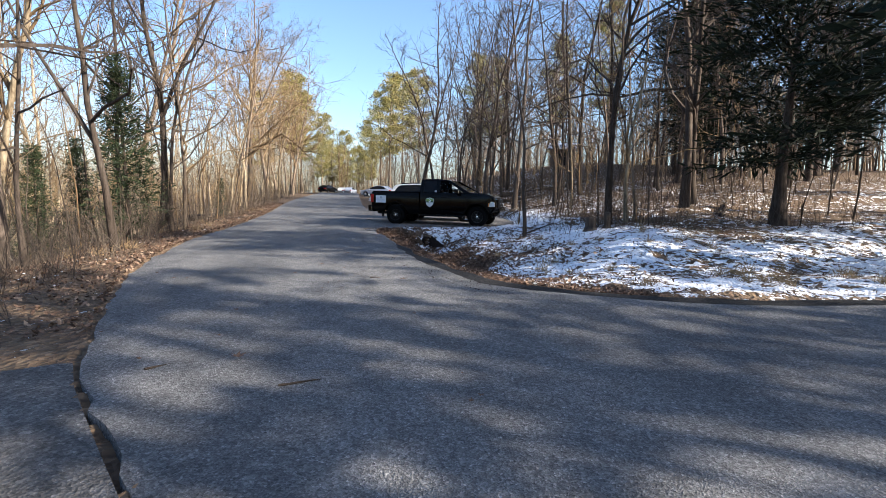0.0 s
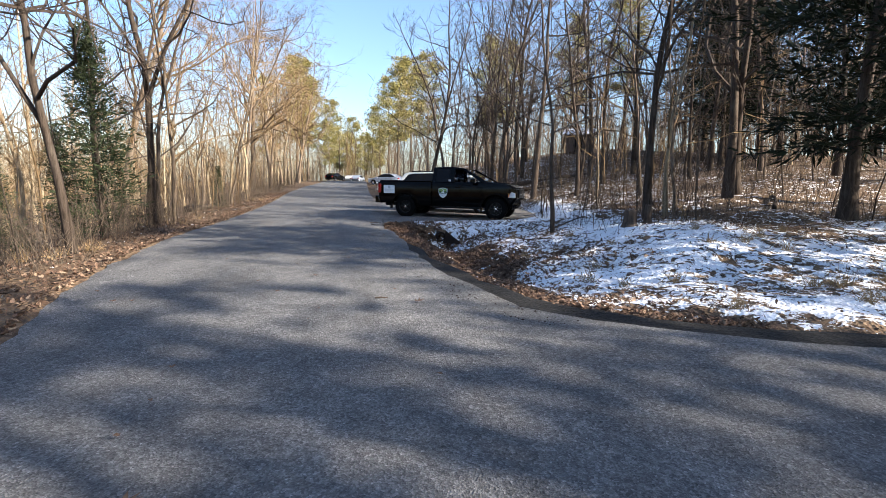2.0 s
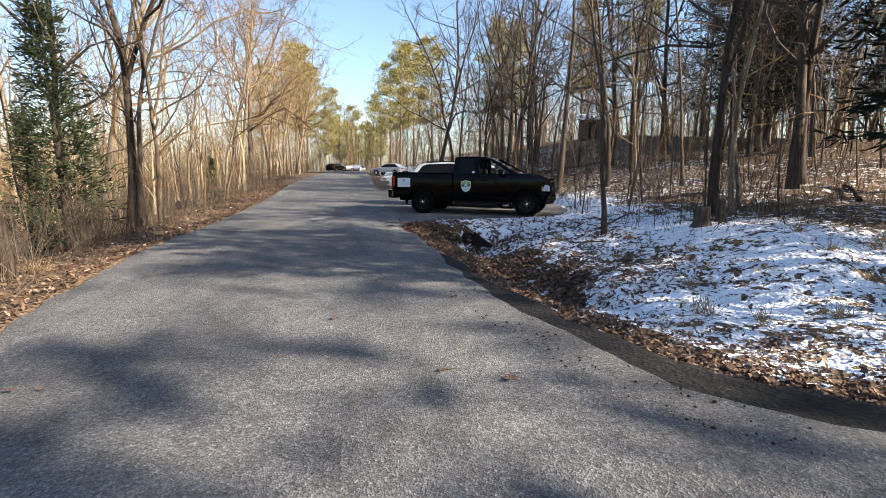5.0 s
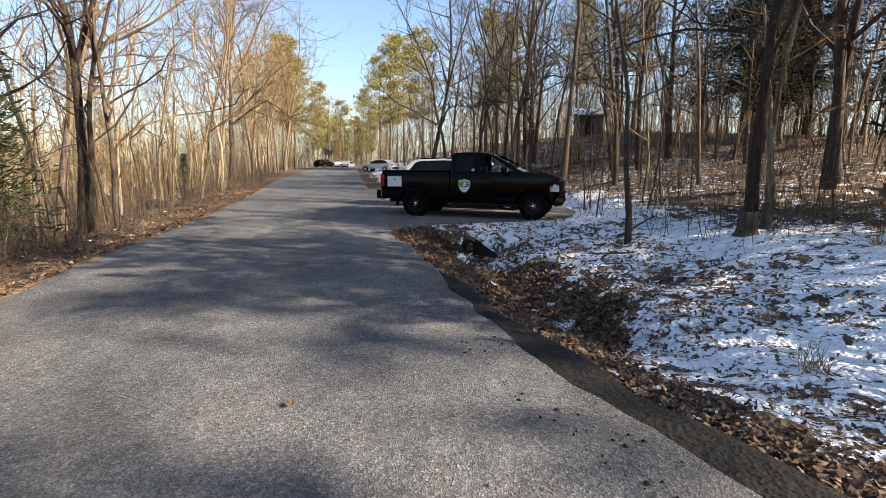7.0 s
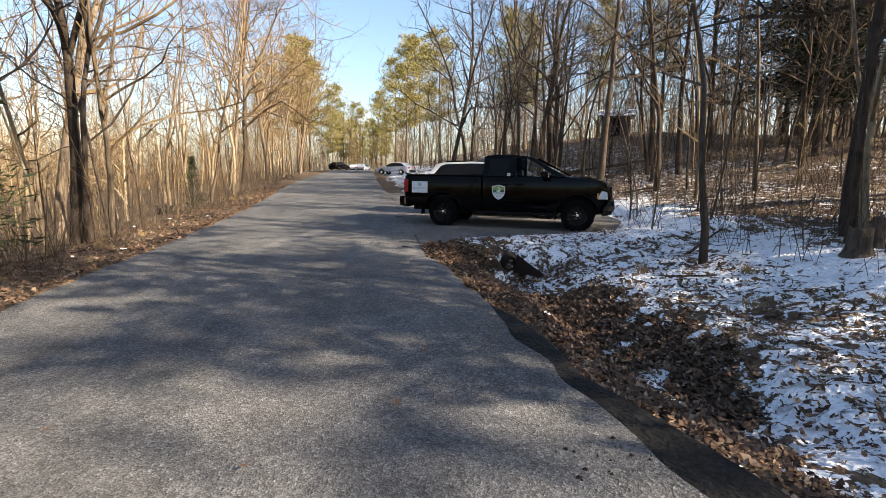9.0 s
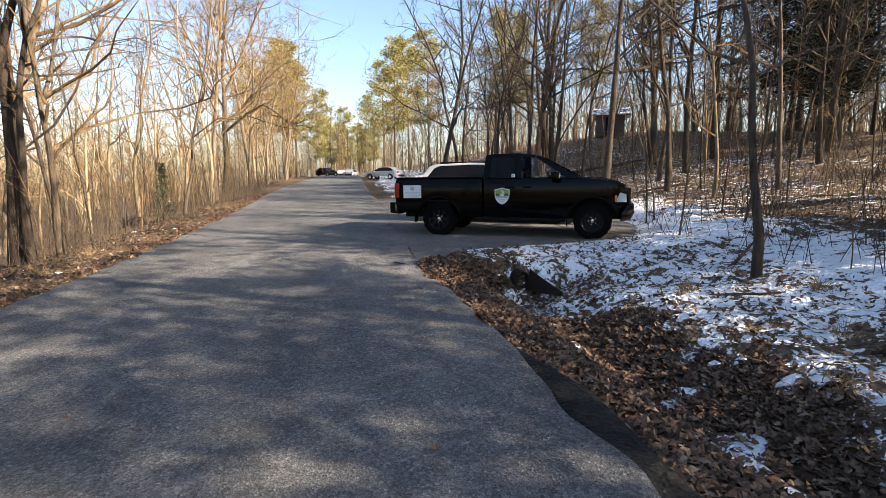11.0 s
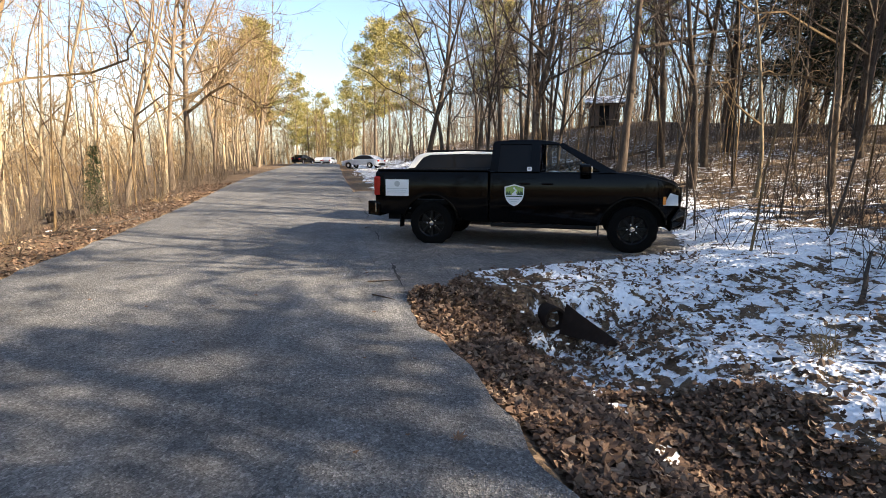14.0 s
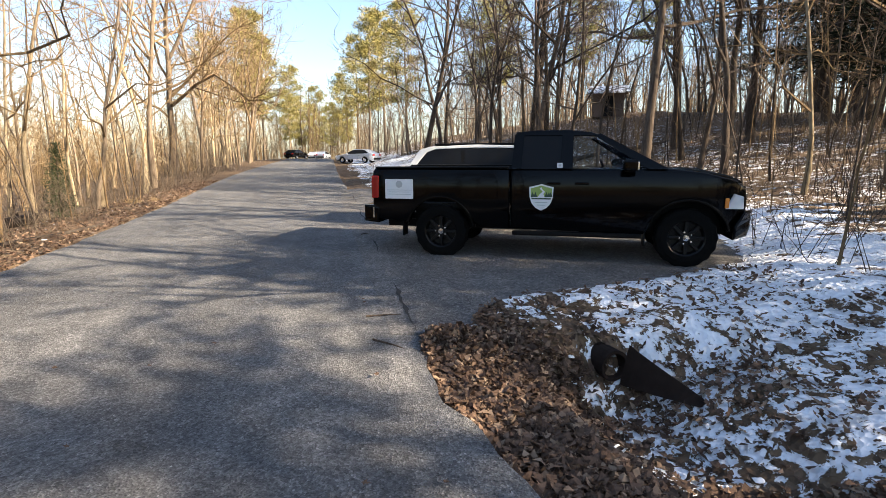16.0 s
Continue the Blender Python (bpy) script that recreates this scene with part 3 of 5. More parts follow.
def plant(kind, x, y, turn=0.0, size=1.0):
    m = upright(x, y, turn, size)
    if kind.name in used:
        ob = copy_thing(kind, m)
        ob.matrix_basis = m
        return ob
    used.add(kind.name)
    kind.matrix_basis = m
    return kind


# trees that stand out, by their feet
lean_tree = kind_of(bare_tree(501, 17, 0.15, 18, 5, 9, 0.26, 0.17, True), M["dark"], "leaning dark-trunked hardwood at the road verge", "verge trees")
slim = kind_of(bare_tree(551, 12, 0.064, 13, 5, 7, 0.22, -0.03), M["dark"], "slender dark tree rising from the snowy bank", "verge trees")
spread_tree = kind_of(bare_tree(502, 17, 0.25, 24, 7, 9, 0.22, 0.14, True, 1.4, 1.25), M["bark"], "broad leafless hardwood reaching over the lane", "verge trees")
plant(lean_tree, -7.76, 22.44, 0.2)
plant(shade[0], -7.35, 22.3, 2.0, 0.72)
verge = [(dusk[1], -5.42, 12.78, 0.5, 0.9), (dusk[0], -6.6, 11.6, 1.9, 0.8), (dusk[3], -8.6, 14.2, 2.2, 1.0), (kinds[1], -10.3, 16.4, 4.2, 1.0), (dusk[2], -7.9, 19.5, 3.1, 0.9), (spread_tree, -9.9, 50.4, 0.0, 1.0), (thin[5], -9.4, 44.0, 0.3, 1.0), (kinds[4], -10.6, 27.0, 5.0, 0.95), (dusk[0], -8.6, 26.0, 0.8, 0.9), (dusk[3], -5.9, 8.2, 1.0, 0.85), (thin[3], -8.8, 10.4, 3.0, 1.0)]
verge += [(slim, 5.56, 16.57, 0.0, 1.0), (shade[0], 8.63, 16.72, 0.0, 1.0), (shade[2], 13.3, 19.4, 2.0, 1.05), (shade[1], 14.1, 19.9, 4.0, 1.0), (shade[3], 13.35, 46.2, 1.0, 1.15), (shade[2], 13.9, 46.9, 2.0, 1.0), (shade[0], 12.0, 46.0, 4.4, 1.0), (shade[1], 6.9, 47.0, 2.4, 0.95), (shade[4], 5.6, 46.0, 5.2, 0.85), (shade[0], 8.0, 40.0, 0.4, 0.8), (thin[3], 9.6, 17.3, 2, 0.9), (thin[2], 10.4, 18.1, 4, 0.9)]
taken = []
for k, x, y, a, s in verge:
    plant(k, x, y, a, s)
    taken.append((x, y))


def room(x, y, d):
    if any((x - a) ** 2 + (y - b) ** 2 < d * d for a, b in taken):
        return False
    return on_grid(paved, x, y) < 0.01 and on_grid(off_l, x, y) > 2.2 and on_grid(off_r, x, y) > 3.0


def wood(n, xr, yr, pick, d, keep=lambda x, y: True, sizes=(0.75, 1.1)):
    made = tries = 0
    while made < n and tries < n * 14:
        tries += 1
        x, y = rng.uniform(*xr), rng.uniform(*yr)
        if keep(x, y) and room(x, y, d):
            taken.append((x, y))
            plant(rng.choice(pick), x, y, rng.uniform(0, 6.28), rng.uniform(*sizes))
            made += 1


def on_side(x, y):
    return not (14 < x < 26 and 36 < y < 57)


wood(66, (-22, -6.3), (8, 52), kinds[:4] + thin * 3, 1.4, sizes=(0.6, 1.05))
wood(26, (-13, -7), (52, 90), kinds + thin, 1.6)
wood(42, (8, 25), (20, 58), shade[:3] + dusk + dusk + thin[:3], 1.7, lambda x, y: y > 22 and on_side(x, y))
wood(11, (4, 14), (50, 90), thin, 2.0, lambda x, y: on_grid(off_r, x, y) > 5)
# poles added right and behind, mostly unseen, to streak the road with shade
wood(11, (8, 32), (-18, 2), poles, 2.2, lambda x, y: y < -0.2 * x - 1.0)
wood(4, (18, 34), (7, 22), poles, 3.0)


def woods(name, n, areas, keep, mat, seed, label):
    """Trees too many to tell apart, joined: the same shapes, turned and scaled."""
    r = random.Random(seed)
    V, F = [], []
    base = made = 0
    while made < n:
        (x0, x1), (y0, y1) = r.choice(areas)
        x, y = r.uniform(x0, x1), r.uniform(y0, y1)
        if not keep(x, y) or not room(x, y, 1.3):
            continue
        taken.append((x, y))
        made += 1
        a, k = r.uniform(0, 6.28), r.uniform(0.5, 1.0)
        z = gz(x, y)
        for tv, tf in r.choice(lite):
            p = np.array(tv) * k
            q = np.stack([p[:, 0] * math.cos(a) - p[:, 1] * math.sin(a) + x, p[:, 0] * math.sin(a) + p[:, 1] * math.cos(a) + y, p[:, 2] + z], -1)
            V.append(q)
            F += [tuple(i + base for i in f) for f in tf]
            base += len(q)
    tagged(new(name, mesh(name, np.vstack(V).tolist(), F, mat, False)), label, "woods", kind="stuff")


# next two: pale bark colour carries part of their sunlight
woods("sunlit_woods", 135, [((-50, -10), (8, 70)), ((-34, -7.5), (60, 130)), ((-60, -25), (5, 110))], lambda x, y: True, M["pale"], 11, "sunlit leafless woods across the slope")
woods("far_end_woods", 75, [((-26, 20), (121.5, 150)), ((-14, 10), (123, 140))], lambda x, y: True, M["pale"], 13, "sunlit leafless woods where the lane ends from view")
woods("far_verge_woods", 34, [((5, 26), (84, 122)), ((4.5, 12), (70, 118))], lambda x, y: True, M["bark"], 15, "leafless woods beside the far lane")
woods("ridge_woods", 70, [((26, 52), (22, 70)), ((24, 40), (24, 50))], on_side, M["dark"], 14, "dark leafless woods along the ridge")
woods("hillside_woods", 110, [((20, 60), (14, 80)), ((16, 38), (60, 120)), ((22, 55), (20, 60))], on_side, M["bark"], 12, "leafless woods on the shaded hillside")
for s in range(290):
    for _ in range(10):
        left = s % 5 < 3
        x, y = (rng.uniform(-16, -5.6), rng.uniform(8, 55)) if left else (rng.uniform(5.5, 20), rng.uniform(14, 45))
        if on_grid(paved, x, y) < 0.01 and on_grid(off_l, x, y) > 1.2 and on_grid(off_r, x, y) > (4.2 if y < 20 else 6):
            plant(rng.choice(saps), x, y, rng.uniform(0, 6.28), rng.uniform(0.6, 1.2))
            break
big = make_tree("hemlock", conifer(601, 8.4, 0.21, 0.26, 3.9, 14, 6, 85, 0.42, 0.0, "round"), M["dark"], M["hemlock"], "large evergreen with low drooping boughs, needles darkened for shade", "evergreen tree", "evergreens")
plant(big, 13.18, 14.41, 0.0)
spruce = make_tree("evergreen", conifer(604, 18, 0.24, 0.20, 4.4, 24, 5, 44, 0.62, 0.0, "round"), M["dark"], M["hemlock"], "tall evergreen with gaps between its boughs, needles darkened for shade", "evergreen tree", "evergreens")
# first four are added past the right edge of view, to cast shade
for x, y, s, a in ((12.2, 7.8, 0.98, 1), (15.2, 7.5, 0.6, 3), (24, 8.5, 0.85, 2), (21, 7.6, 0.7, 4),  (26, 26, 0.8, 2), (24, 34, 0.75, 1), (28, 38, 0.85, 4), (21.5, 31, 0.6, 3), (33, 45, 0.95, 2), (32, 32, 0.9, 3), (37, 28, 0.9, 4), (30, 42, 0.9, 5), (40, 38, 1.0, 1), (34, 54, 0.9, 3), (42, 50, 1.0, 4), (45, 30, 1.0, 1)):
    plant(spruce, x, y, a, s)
# added outside the view; positions set by the sun to dapple the lane
clumpy = make_tree("evergreen", conifer(605, 17, 0.20, 0.2, 3.0, 11, 3, 30, 0.5, 0.05, "round", 2.2), M["dark"], M["hemlock"], "tall evergreen with separate dense boughs, added beside the incoming road to dapple the lane", "evergreen tree", "evergreens")
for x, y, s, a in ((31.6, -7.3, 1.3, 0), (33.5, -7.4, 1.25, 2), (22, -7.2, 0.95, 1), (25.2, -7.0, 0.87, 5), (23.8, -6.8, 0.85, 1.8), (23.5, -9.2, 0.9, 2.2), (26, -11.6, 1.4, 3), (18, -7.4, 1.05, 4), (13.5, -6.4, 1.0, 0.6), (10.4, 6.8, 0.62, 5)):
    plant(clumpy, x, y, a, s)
cedar = make_tree("cedar", conifer(602, 5.7, 0.09, 0.08, 1.35, 30, 6, 30, 0.20, 0.1), M["dark"], M["cedar"], "young green cedar among bare trees", "evergreen tree", "evergreens")
plant(cedar, -6.8, 17.0, 0.0)
for x, y, s in ((-8.4, 15.4, 0.55), (-11.5, 24, 0.8), (-7.6, 31, 0.4)):
    plant(cedar, x, y, s * 9, s)
pine = make_tree("pine", conifer(603, 21, 0.24, 0.34, 3.6, 24, 6, 60, 0.55, 0.15, "round"), M["bark"], M["pine"], "tall pine with needles coloured sunlit yellow-green", "evergreen tree", "evergreens")
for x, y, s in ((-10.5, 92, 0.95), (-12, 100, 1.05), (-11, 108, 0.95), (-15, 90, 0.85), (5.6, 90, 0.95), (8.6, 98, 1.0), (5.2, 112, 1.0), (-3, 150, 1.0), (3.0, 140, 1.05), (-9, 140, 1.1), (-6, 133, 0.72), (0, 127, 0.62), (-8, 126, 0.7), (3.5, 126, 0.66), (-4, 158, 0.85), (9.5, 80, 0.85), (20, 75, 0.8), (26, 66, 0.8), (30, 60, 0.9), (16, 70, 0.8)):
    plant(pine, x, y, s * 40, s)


def far_woods():
    """Distant trunks and branches that close the view on all sides."""
    r = random.Random(77)
    V, F = [], []
    n = 0
    while n < 2300:
        a = r.uniform(0, 2 * math.pi)
        d = r.uniform(62, 190)
        x, y = d * math.cos(a), 30 + d * math.sin(a)
        if -11 < x < 3.5 and 20 < y < 121 or (x > 4 and r.random() < (0.9 if y > 45 and x < 30 else 0.25)) or (y < 0 and r.random() < 0.6):
            continue
        n += 1
        h = r.uniform(7, 13) if x < -15 else r.uniform(10, 18)
        z = -3 if x < -15 else (min(6, 0.1 * x) if x > 5 else 0.5)
        p, _ = bent(r, Vector((x, y, z - 1)), Vector((r.gauss(0, 0.05), r.gauss(0, 0.05), 1)), h, 4, 0.03, 0)
        tube(V, F, p, [0.12, 0.10, 0.08, 0.05, 0.02], 4)
        for _ in range(24):
            k = r.randint(0, 3)
            q = p[k].lerp(p[k + 1], r.random())
            thorn(V, F, q, q + side_way(r, Vector((0, 0, 1)), r.uniform(0.3, 0.9)) * r.uniform(1.2, 4.2), 0.05)
    tagged(new("distant_woods", mesh("distant_woods", V, F, M["twig"])), "distant leafless woods closing the view", "woods", kind="stuff")


far_woods()


# ---- vehicles ----
def paint(name, color, rough=0.22, coat=1.0, metal=0.0):
    n = Nodes(name, rough, metal)
    dirt = n.noise(3.5, 5, 0.6)
    n.color(n.mix(n.ramp(dirt, (0.45, 0), (0.8, 0.35)), color, [v * 0.85 + 0.001 for v in color]))
    n.b.inputs["Coat Weight"].default_value = coat
    n.b.inputs["Coat Roughness"].default_value = 0.075
    n.rough(n.ramp(n.noise(14, 4), (0.3, rough * 0.8), (0.7, rough * 1.5)))
    return n.mat


def glass(name, tint, alpha):
    """Tinted car glass: part clear, part reflecting."""
    n = Nodes(name, 0.03)
    n.color(tint)
    n.b.inputs["Transmission Weight"].default_value = alpha
    n.b.inputs["IOR"].default_value = 1.15
    n.b.inputs["Specular IOR Level"].default_value = 0.8
    return n.mat


M["black"] = paint("black_paint", (0.0010, 0.0010, 0.0012), 0.07, 0.0)
M["black"].node_tree.nodes["Principled BSDF"].inputs["Specular IOR Level"].default_value = 0.16
M["white"] = paint("white_paint", (0.72, 0.72, 0.70), 0.25)
M["silver"] = paint("silver_paint", (0.34, 0.38, 0.45), 0.28, 1.0, 0.25)
M["trim"] = plain("black_trim", (0.003, 0.003, 0.0033), 0.6, gloss=0.15)
M["rubber"] = plain("tyre_rubber", (0.004, 0.004, 0.004), 0.9, vary=0.3, gloss=0.08)
M["chrome"] = plain("chrome", (0.62, 0.63, 0.65), 0.16, 1.0)
M["rim"] = plain("black_rim", (0.004, 0.004, 0.0045), 0.35, 0.0, gloss=0.2)
M["tint"] = glass("dark_glass", (0.010, 0.011, 0.013), 0.0)
M["clear"] = glass("car_glass", (0.86, 0.92, 0.95), 1.0)
M["lamp"] = glass("lamp_glass", (0.78, 0.80, 0.82), 0.25)
M["red"] = plain("red_lens", (0.28, 0.012, 0.010), 0.15)
M["amber"] = plain("amber_lens", (0.75, 0.26, 0.05), 0.2)
M["sheet"] = plain("white_sheet", (0.72, 0.73, 0.74), 0.55, vary=0.04)
M["grey"] = plain("grey_print", (0.42, 0.44, 0.45), 0.6)
M["green"] = plain("green_print", (0.26, 0.36, 0.09), 0.5)
M["forest"] = plain("dark_green_print", (0.025, 0.06, 0.03), 0.5)
M["cloth"] = plain("dark_cloth", (0.02, 0.02, 0.022), 0.9)


def arc(cx, cz, r, a0, a1, n=12):
    return [(cx + r * math.cos(radians(a0 + (a1 - a0) * i / n)), cz + r * math.sin(radians(a0 + (a1 - a0) * i / n))) for i in range(n + 1)]


def wheel(parent, x, y, r, width, side, rim_mat, hub_mat, spokes=8):
    """Wheel at (x, y), seen from the side (-1: towards -y)."""
    w = width / 2
    s = side
    tyre = lathe([(r * 0.60, -w), (r * 0.78, -w * 1.05), (r * 0.95, -w * 0.95), (r, -w * 0.6), (r, w * 0.6), (r * 0.95, w * 0.95), (r * 0.78, w * 1.05), (r * 0.60, w)], 64)
    for i, v in enumerate(tyre.verts):          # tread blocks
        if math.hypot(v.co.x, v.co.z) > r * 0.94 and (i // 2) % 2:
            v.co.x, v.co.z = v.co.x * 0.972, v.co.z * 0.972
    bmesh.ops.translate(tyre, verts=tyre.verts, vec=(x, y, r))
    t = part("wheel", tyre, M["rubber"], parent, "black rubber tyre on a wheel")
    dish = lathe([(r * 0.62, s * w * 0.9), (r * 0.56, s * w * 0.75), (r * 0.52, s * w * 0.2), (0.001, s * w * 0.1)], 28)
    bmesh.ops.translate(dish, verts=dish.verts, vec=(x, y, r))
    part("rim", dish, rim_mat, t)
    for i in range(spokes):
        a = 2 * math.pi * i / spokes
        sp = B(0.05 * r, 0.56 * r, -0.02, 0.02, -0.045 * r - 0.006, 0.045 * r + 0.006, bev=0.008)
        bmesh.ops.transform(sp, matrix=Matrix.Translation((x, y + s * w * 0.62, r)) @ Matrix.Rotation(a, 4, "Y"), verts=sp.verts)
        part("spoke", sp, rim_mat, t)
    cap = lathe([(0.001, s * w * 0.86), (r * 0.10, s * w * 0.84), (r * 0.13, s * w * 0.55)], 14)
    bmesh.ops.translate(cap, verts=cap.verts, vec=(x, y, r))
    part("hubcap", cap, hub_mat, t, "pale metal hub cap")
    for i in range(5):
        a = 2 * math.pi * (i + 0.5) / 5
        nut = lathe([(0.001, s * w * 0.80), (r * 0.03, s * w * 0.79), (r * 0.035, s * w * 0.5)], 6)
        bmesh.ops.translate(nut, verts=nut.verts, vec=(x + r * 0.2 * math.cos(a), y, r + r * 0.2 * math.sin(a)))
        part("lug_nut", nut, hub_mat, t)
    return t


def side_panel(pts, y0, thick, lean):
    """A thin plate that follows the cab's inward lean; y0 is the outer side."""
    bm = bmesh.new()
    sgn = 1 if thick > 0 else -1
    a = [bm.verts.new((x, y0 + sgn * lean(x, z), z)) for x, z in pts]
    b = [bm.verts.new((x, y0 + sgn * lean(x, z) + thick, z)) for x, z in pts]
    bm.faces.new(a)
    bm.faces.new(list(reversed(b)))
    k = len(pts)
    for i in range(k):
        bm.faces.new((a[i], b[i], b[(i + 1) % k], a[(i + 1) % k]))
    return bm


def pickup():
    """Quad-cab pickup; x runs forward from the rear axle, y away from its right side."""
    root = new("pickup_truck", None)
    W = 1.98
    R = 0.425
    belt = 1.40

    def lean(x, z):
        return 0.0 if z <= belt else 0.17 * (z - belt) / 0.55

    def shape(x, z):                     # rounded nose, slight belly
        nose = 0.22 * max(0.0, (x - 3.85) / 0.5) ** 2
        sill = 0.05 * max(0.0, (0.75 - z) / 0.35)
        top = 0.05 * max(0.0, (z - 1.15) / 0.25) ** 2
        return nose + sill + top

    # bed: outer skin with the wheel arch, hollow above
    bed = [(-1.10, 0.62), (-0.62, 0.56)] + [p for p in arc(0, R, 0.53, 163, 17)] + [(0.70, 0.50), (1.07, 0.50), (1.07, 1.40), (-1.04, 1.405), (-1.10, 1.36)]
    for y0, y1 in ((0.0, 0.14), (W - 0.14, W)):
        part("bed_side", prism(bed, y0, y1, 0.025, shape, 1 if y0 == 0 else 2), M["black"], root, "", True)
    part("bed_floor", B(-1.0, 1.05, 0.12, W - 0.12, 0.78, 0.86), M["trim"], root)
    part("bed_front", B(0.98, 1.06, 0.10, W - 0.10, 0.80, 1.40, 0.02), M["black"], root)
    gate = part("tailgate", B(-1.11, -1.05, 0.12, W - 0.12, 0.72, 1.40, 0.02), M["black"], root)
    part("gate_handle", B(-1.125, -1.10, W / 2 - 0.12, W / 2 + 0.12, 1.22, 1.30, 0.008), M["trim"], gate)
    for y0 in (0.01, W - 0.10):
        part("bed_rail", B(-1.05, 1.06, y0, y0 + 0.09, 1.402, 1.43, 0.012), M["trim"], root)
    # cab and front end
    low = [(1.10, 0.50), (2.98, 0.46)] + [p for p in arc(3.57, R, 0.53, 172, 10)] + [(4.16, 0.52), (4.32, 0.58), (4.35, 0.98), (4.31, 1.13), (4.17, 1.235), (3.75, 1.345), (3.28, 1.40), (1.10, 1.40)]
    part("body", prism(low, 0.0, W, 0.03, shape), M["black"], root, "", True)
    hood = [(3.25, 1.405), (3.7, 1.38), (4.05, 1.315), (4.22, 1.245), (4.27, 1.20), (4.1, 1.18), (3.25, 1.33)]
    part("hood", prism(hood, 0.20, W - 0.20, 0.02), M["black"], root)
    for y0 in (0.52, W - 0.82):
        part("hood_crease", prism([(3.35, 1.40), (3.75, 1.395), (4.1, 1.30), (4.1, 1.26), (3.35, 1.36)], y0, y0 + 0.30, 0.012), M["black"], root)
    roof = [(1.12, 1.88), (1.16, 1.93), (1.45, 1.955), (1.9, 1.955), (2.22, 1.92), (2.36, 1.865), (2.2, 1.86), (1.3, 1.87)]
    part("roof", prism(roof, 0.01, W - 0.01, 0.03, lambda x, z: lean(x, z) - 0.01), M["black"], root)
    for y0, t in ((0.0, 0.05), (W, -0.05)):
        side = "cab_pillar"
        part(side, side_panel([(1.10, 1.40), (1.24, 1.40), (1.27, 1.89), (1.13, 1.89)], y0, t, lean), M["black"], root)
        part(side, side_panel([(1.80, 1.40), (1.98, 1.40), (1.98, 1.88), (1.82, 1.88)], y0, t, lean), M["black"], root)
        part(side, side_panel([(3.00, 1.40), (3.27, 1.40), (2.35, 1.90), (2.27, 1.865)], y0, t, lean), M["black"], root)
        sgn = 1 if t > 0 else -1
        part("side_window", side_panel([(1.22, 1.39), (1.83, 1.39), (1.84, 1.875), (1.25, 1.88)], y0 + sgn * 0.015, sgn * 0.006, lean), M["tint"], root, "dark tinted rear side window")
        part("side_window", side_panel([(1.96, 1.39), (3.04, 1.39), (2.31, 1.87), (1.96, 1.88)], y0 + sgn * 0.015, sgn * 0.006, lean), M["clear"], root)
        # doors: shut lines, handles, lower trim
        for x in (1.10, 1.90, 2.95):
            part("door_seam", side_panel([(x - 0.004, 0.56), (x + 0.004, 0.56), (x + 0.004, 1.36), (x - 0.004, 1.36)], y0 - sgn * 0.002, sgn * 0.004, lambda a, b: shape(a, b)), M["trim"], root)
        for x in (1.72, 2.12):
            part("door_handle", B(x - 0.10, x + 0.10, y0 - 0.035 if sgn > 0 else y0, y0 if sgn > 0 else y0 + 0.035, 1.17, 1.205, 0.012), M["black"], root)
        part("rocker_trim", B(1.12, 2.98, y0 + (0.02 if sgn > 0 else -0.10), y0 + (0.10 if sgn > 0 else -0.02), 0.40, 0.47, 0.02), M["trim"], root, "dull dark sill trim")
        for cx, nm in ((0.0, "rear"), (3.57, "front")):
            ring = [p for p in arc(cx, R, 0.555, 168, 12, 16)] + [p for p in arc(cx, R, 0.525, 12, 168, 16)]
            part("wheel_arch", prism(ring, y0 - 0.012 if sgn > 0 else y0 - 0.05, y0 + 0.05 if sgn > 0 else y0 + 0.012, 0.006), M["black"], root)
            part("wheel_well", B(cx - 0.5, cx + 0.5, min(y0 + sgn * 0.36, y0 + sgn * 0.40), max(y0 + sgn * 0.36, y0 + sgn * 0.40), 0.46, 0.98), M["trim"], root)
        # mirror
        m = part("mirror", B(2.66, 2.84, y0 - 0.27 if sgn > 0 else y0 + 0.05, y0 - 0.05 if sgn > 0 else y0 + 0.27, 1.37, 1.53, 0.04), M["black"], root)
        part("mirror_cap", B(2.835, 2.862, y0 - 0.25 if sgn > 0 else y0 + 0.07, y0 - 0.08 if sgn > 0 else y0 + 0.25, 1.385, 1.50, 0.01), M["chrome"], m, "scuffed bright mirror cap")
        part("mirror_arm", B(2.70, 2.80, min(y0 - sgn * 0.07, y0 + sgn * 0.01), max(y0 - sgn * 0.07, y0 + sgn * 0.01), 1.35, 1.41, 0.01), M["trim"], m)
        # lamps
        hl = prism([(4.0, 0.85), (4.24, 0.85), (4.23, 1.02), (4.10, 1.06)], min(y0 + sgn * 0.06, y0 + sgn * 0.42), max(y0 + sgn * 0.06, y0 + sgn * 0.42), 0.015)
        for vtx in hl.verts:
            vtx.co.x += 0.05 - 0.10 * max(0, 0.24 - abs(vtx.co.y - y0))
            vtx.co.y -= sgn * 0.045 * (vtx.co.x < 4.17)
        h = part("headlight", hl, M["lamp"], root, "clear headlight with amber corner")
        part("indicator", B(4.025, 4.075, min(y0 + sgn * 0.012, y0 + sgn * 0.09), max(y0 + sgn * 0.015, y0 + sgn * 0.09), 0.86, 1.0, 0.012), M["amber"], h)
        part("taillight", B(-1.125, -0.99, min(y0 - sgn * 0.006, y0 + sgn * 0.14), max(y0 - sgn * 0.006, y0 + sgn * 0.14), 0.93, 1.29, 0.025), M["red"], root, "red tail light")
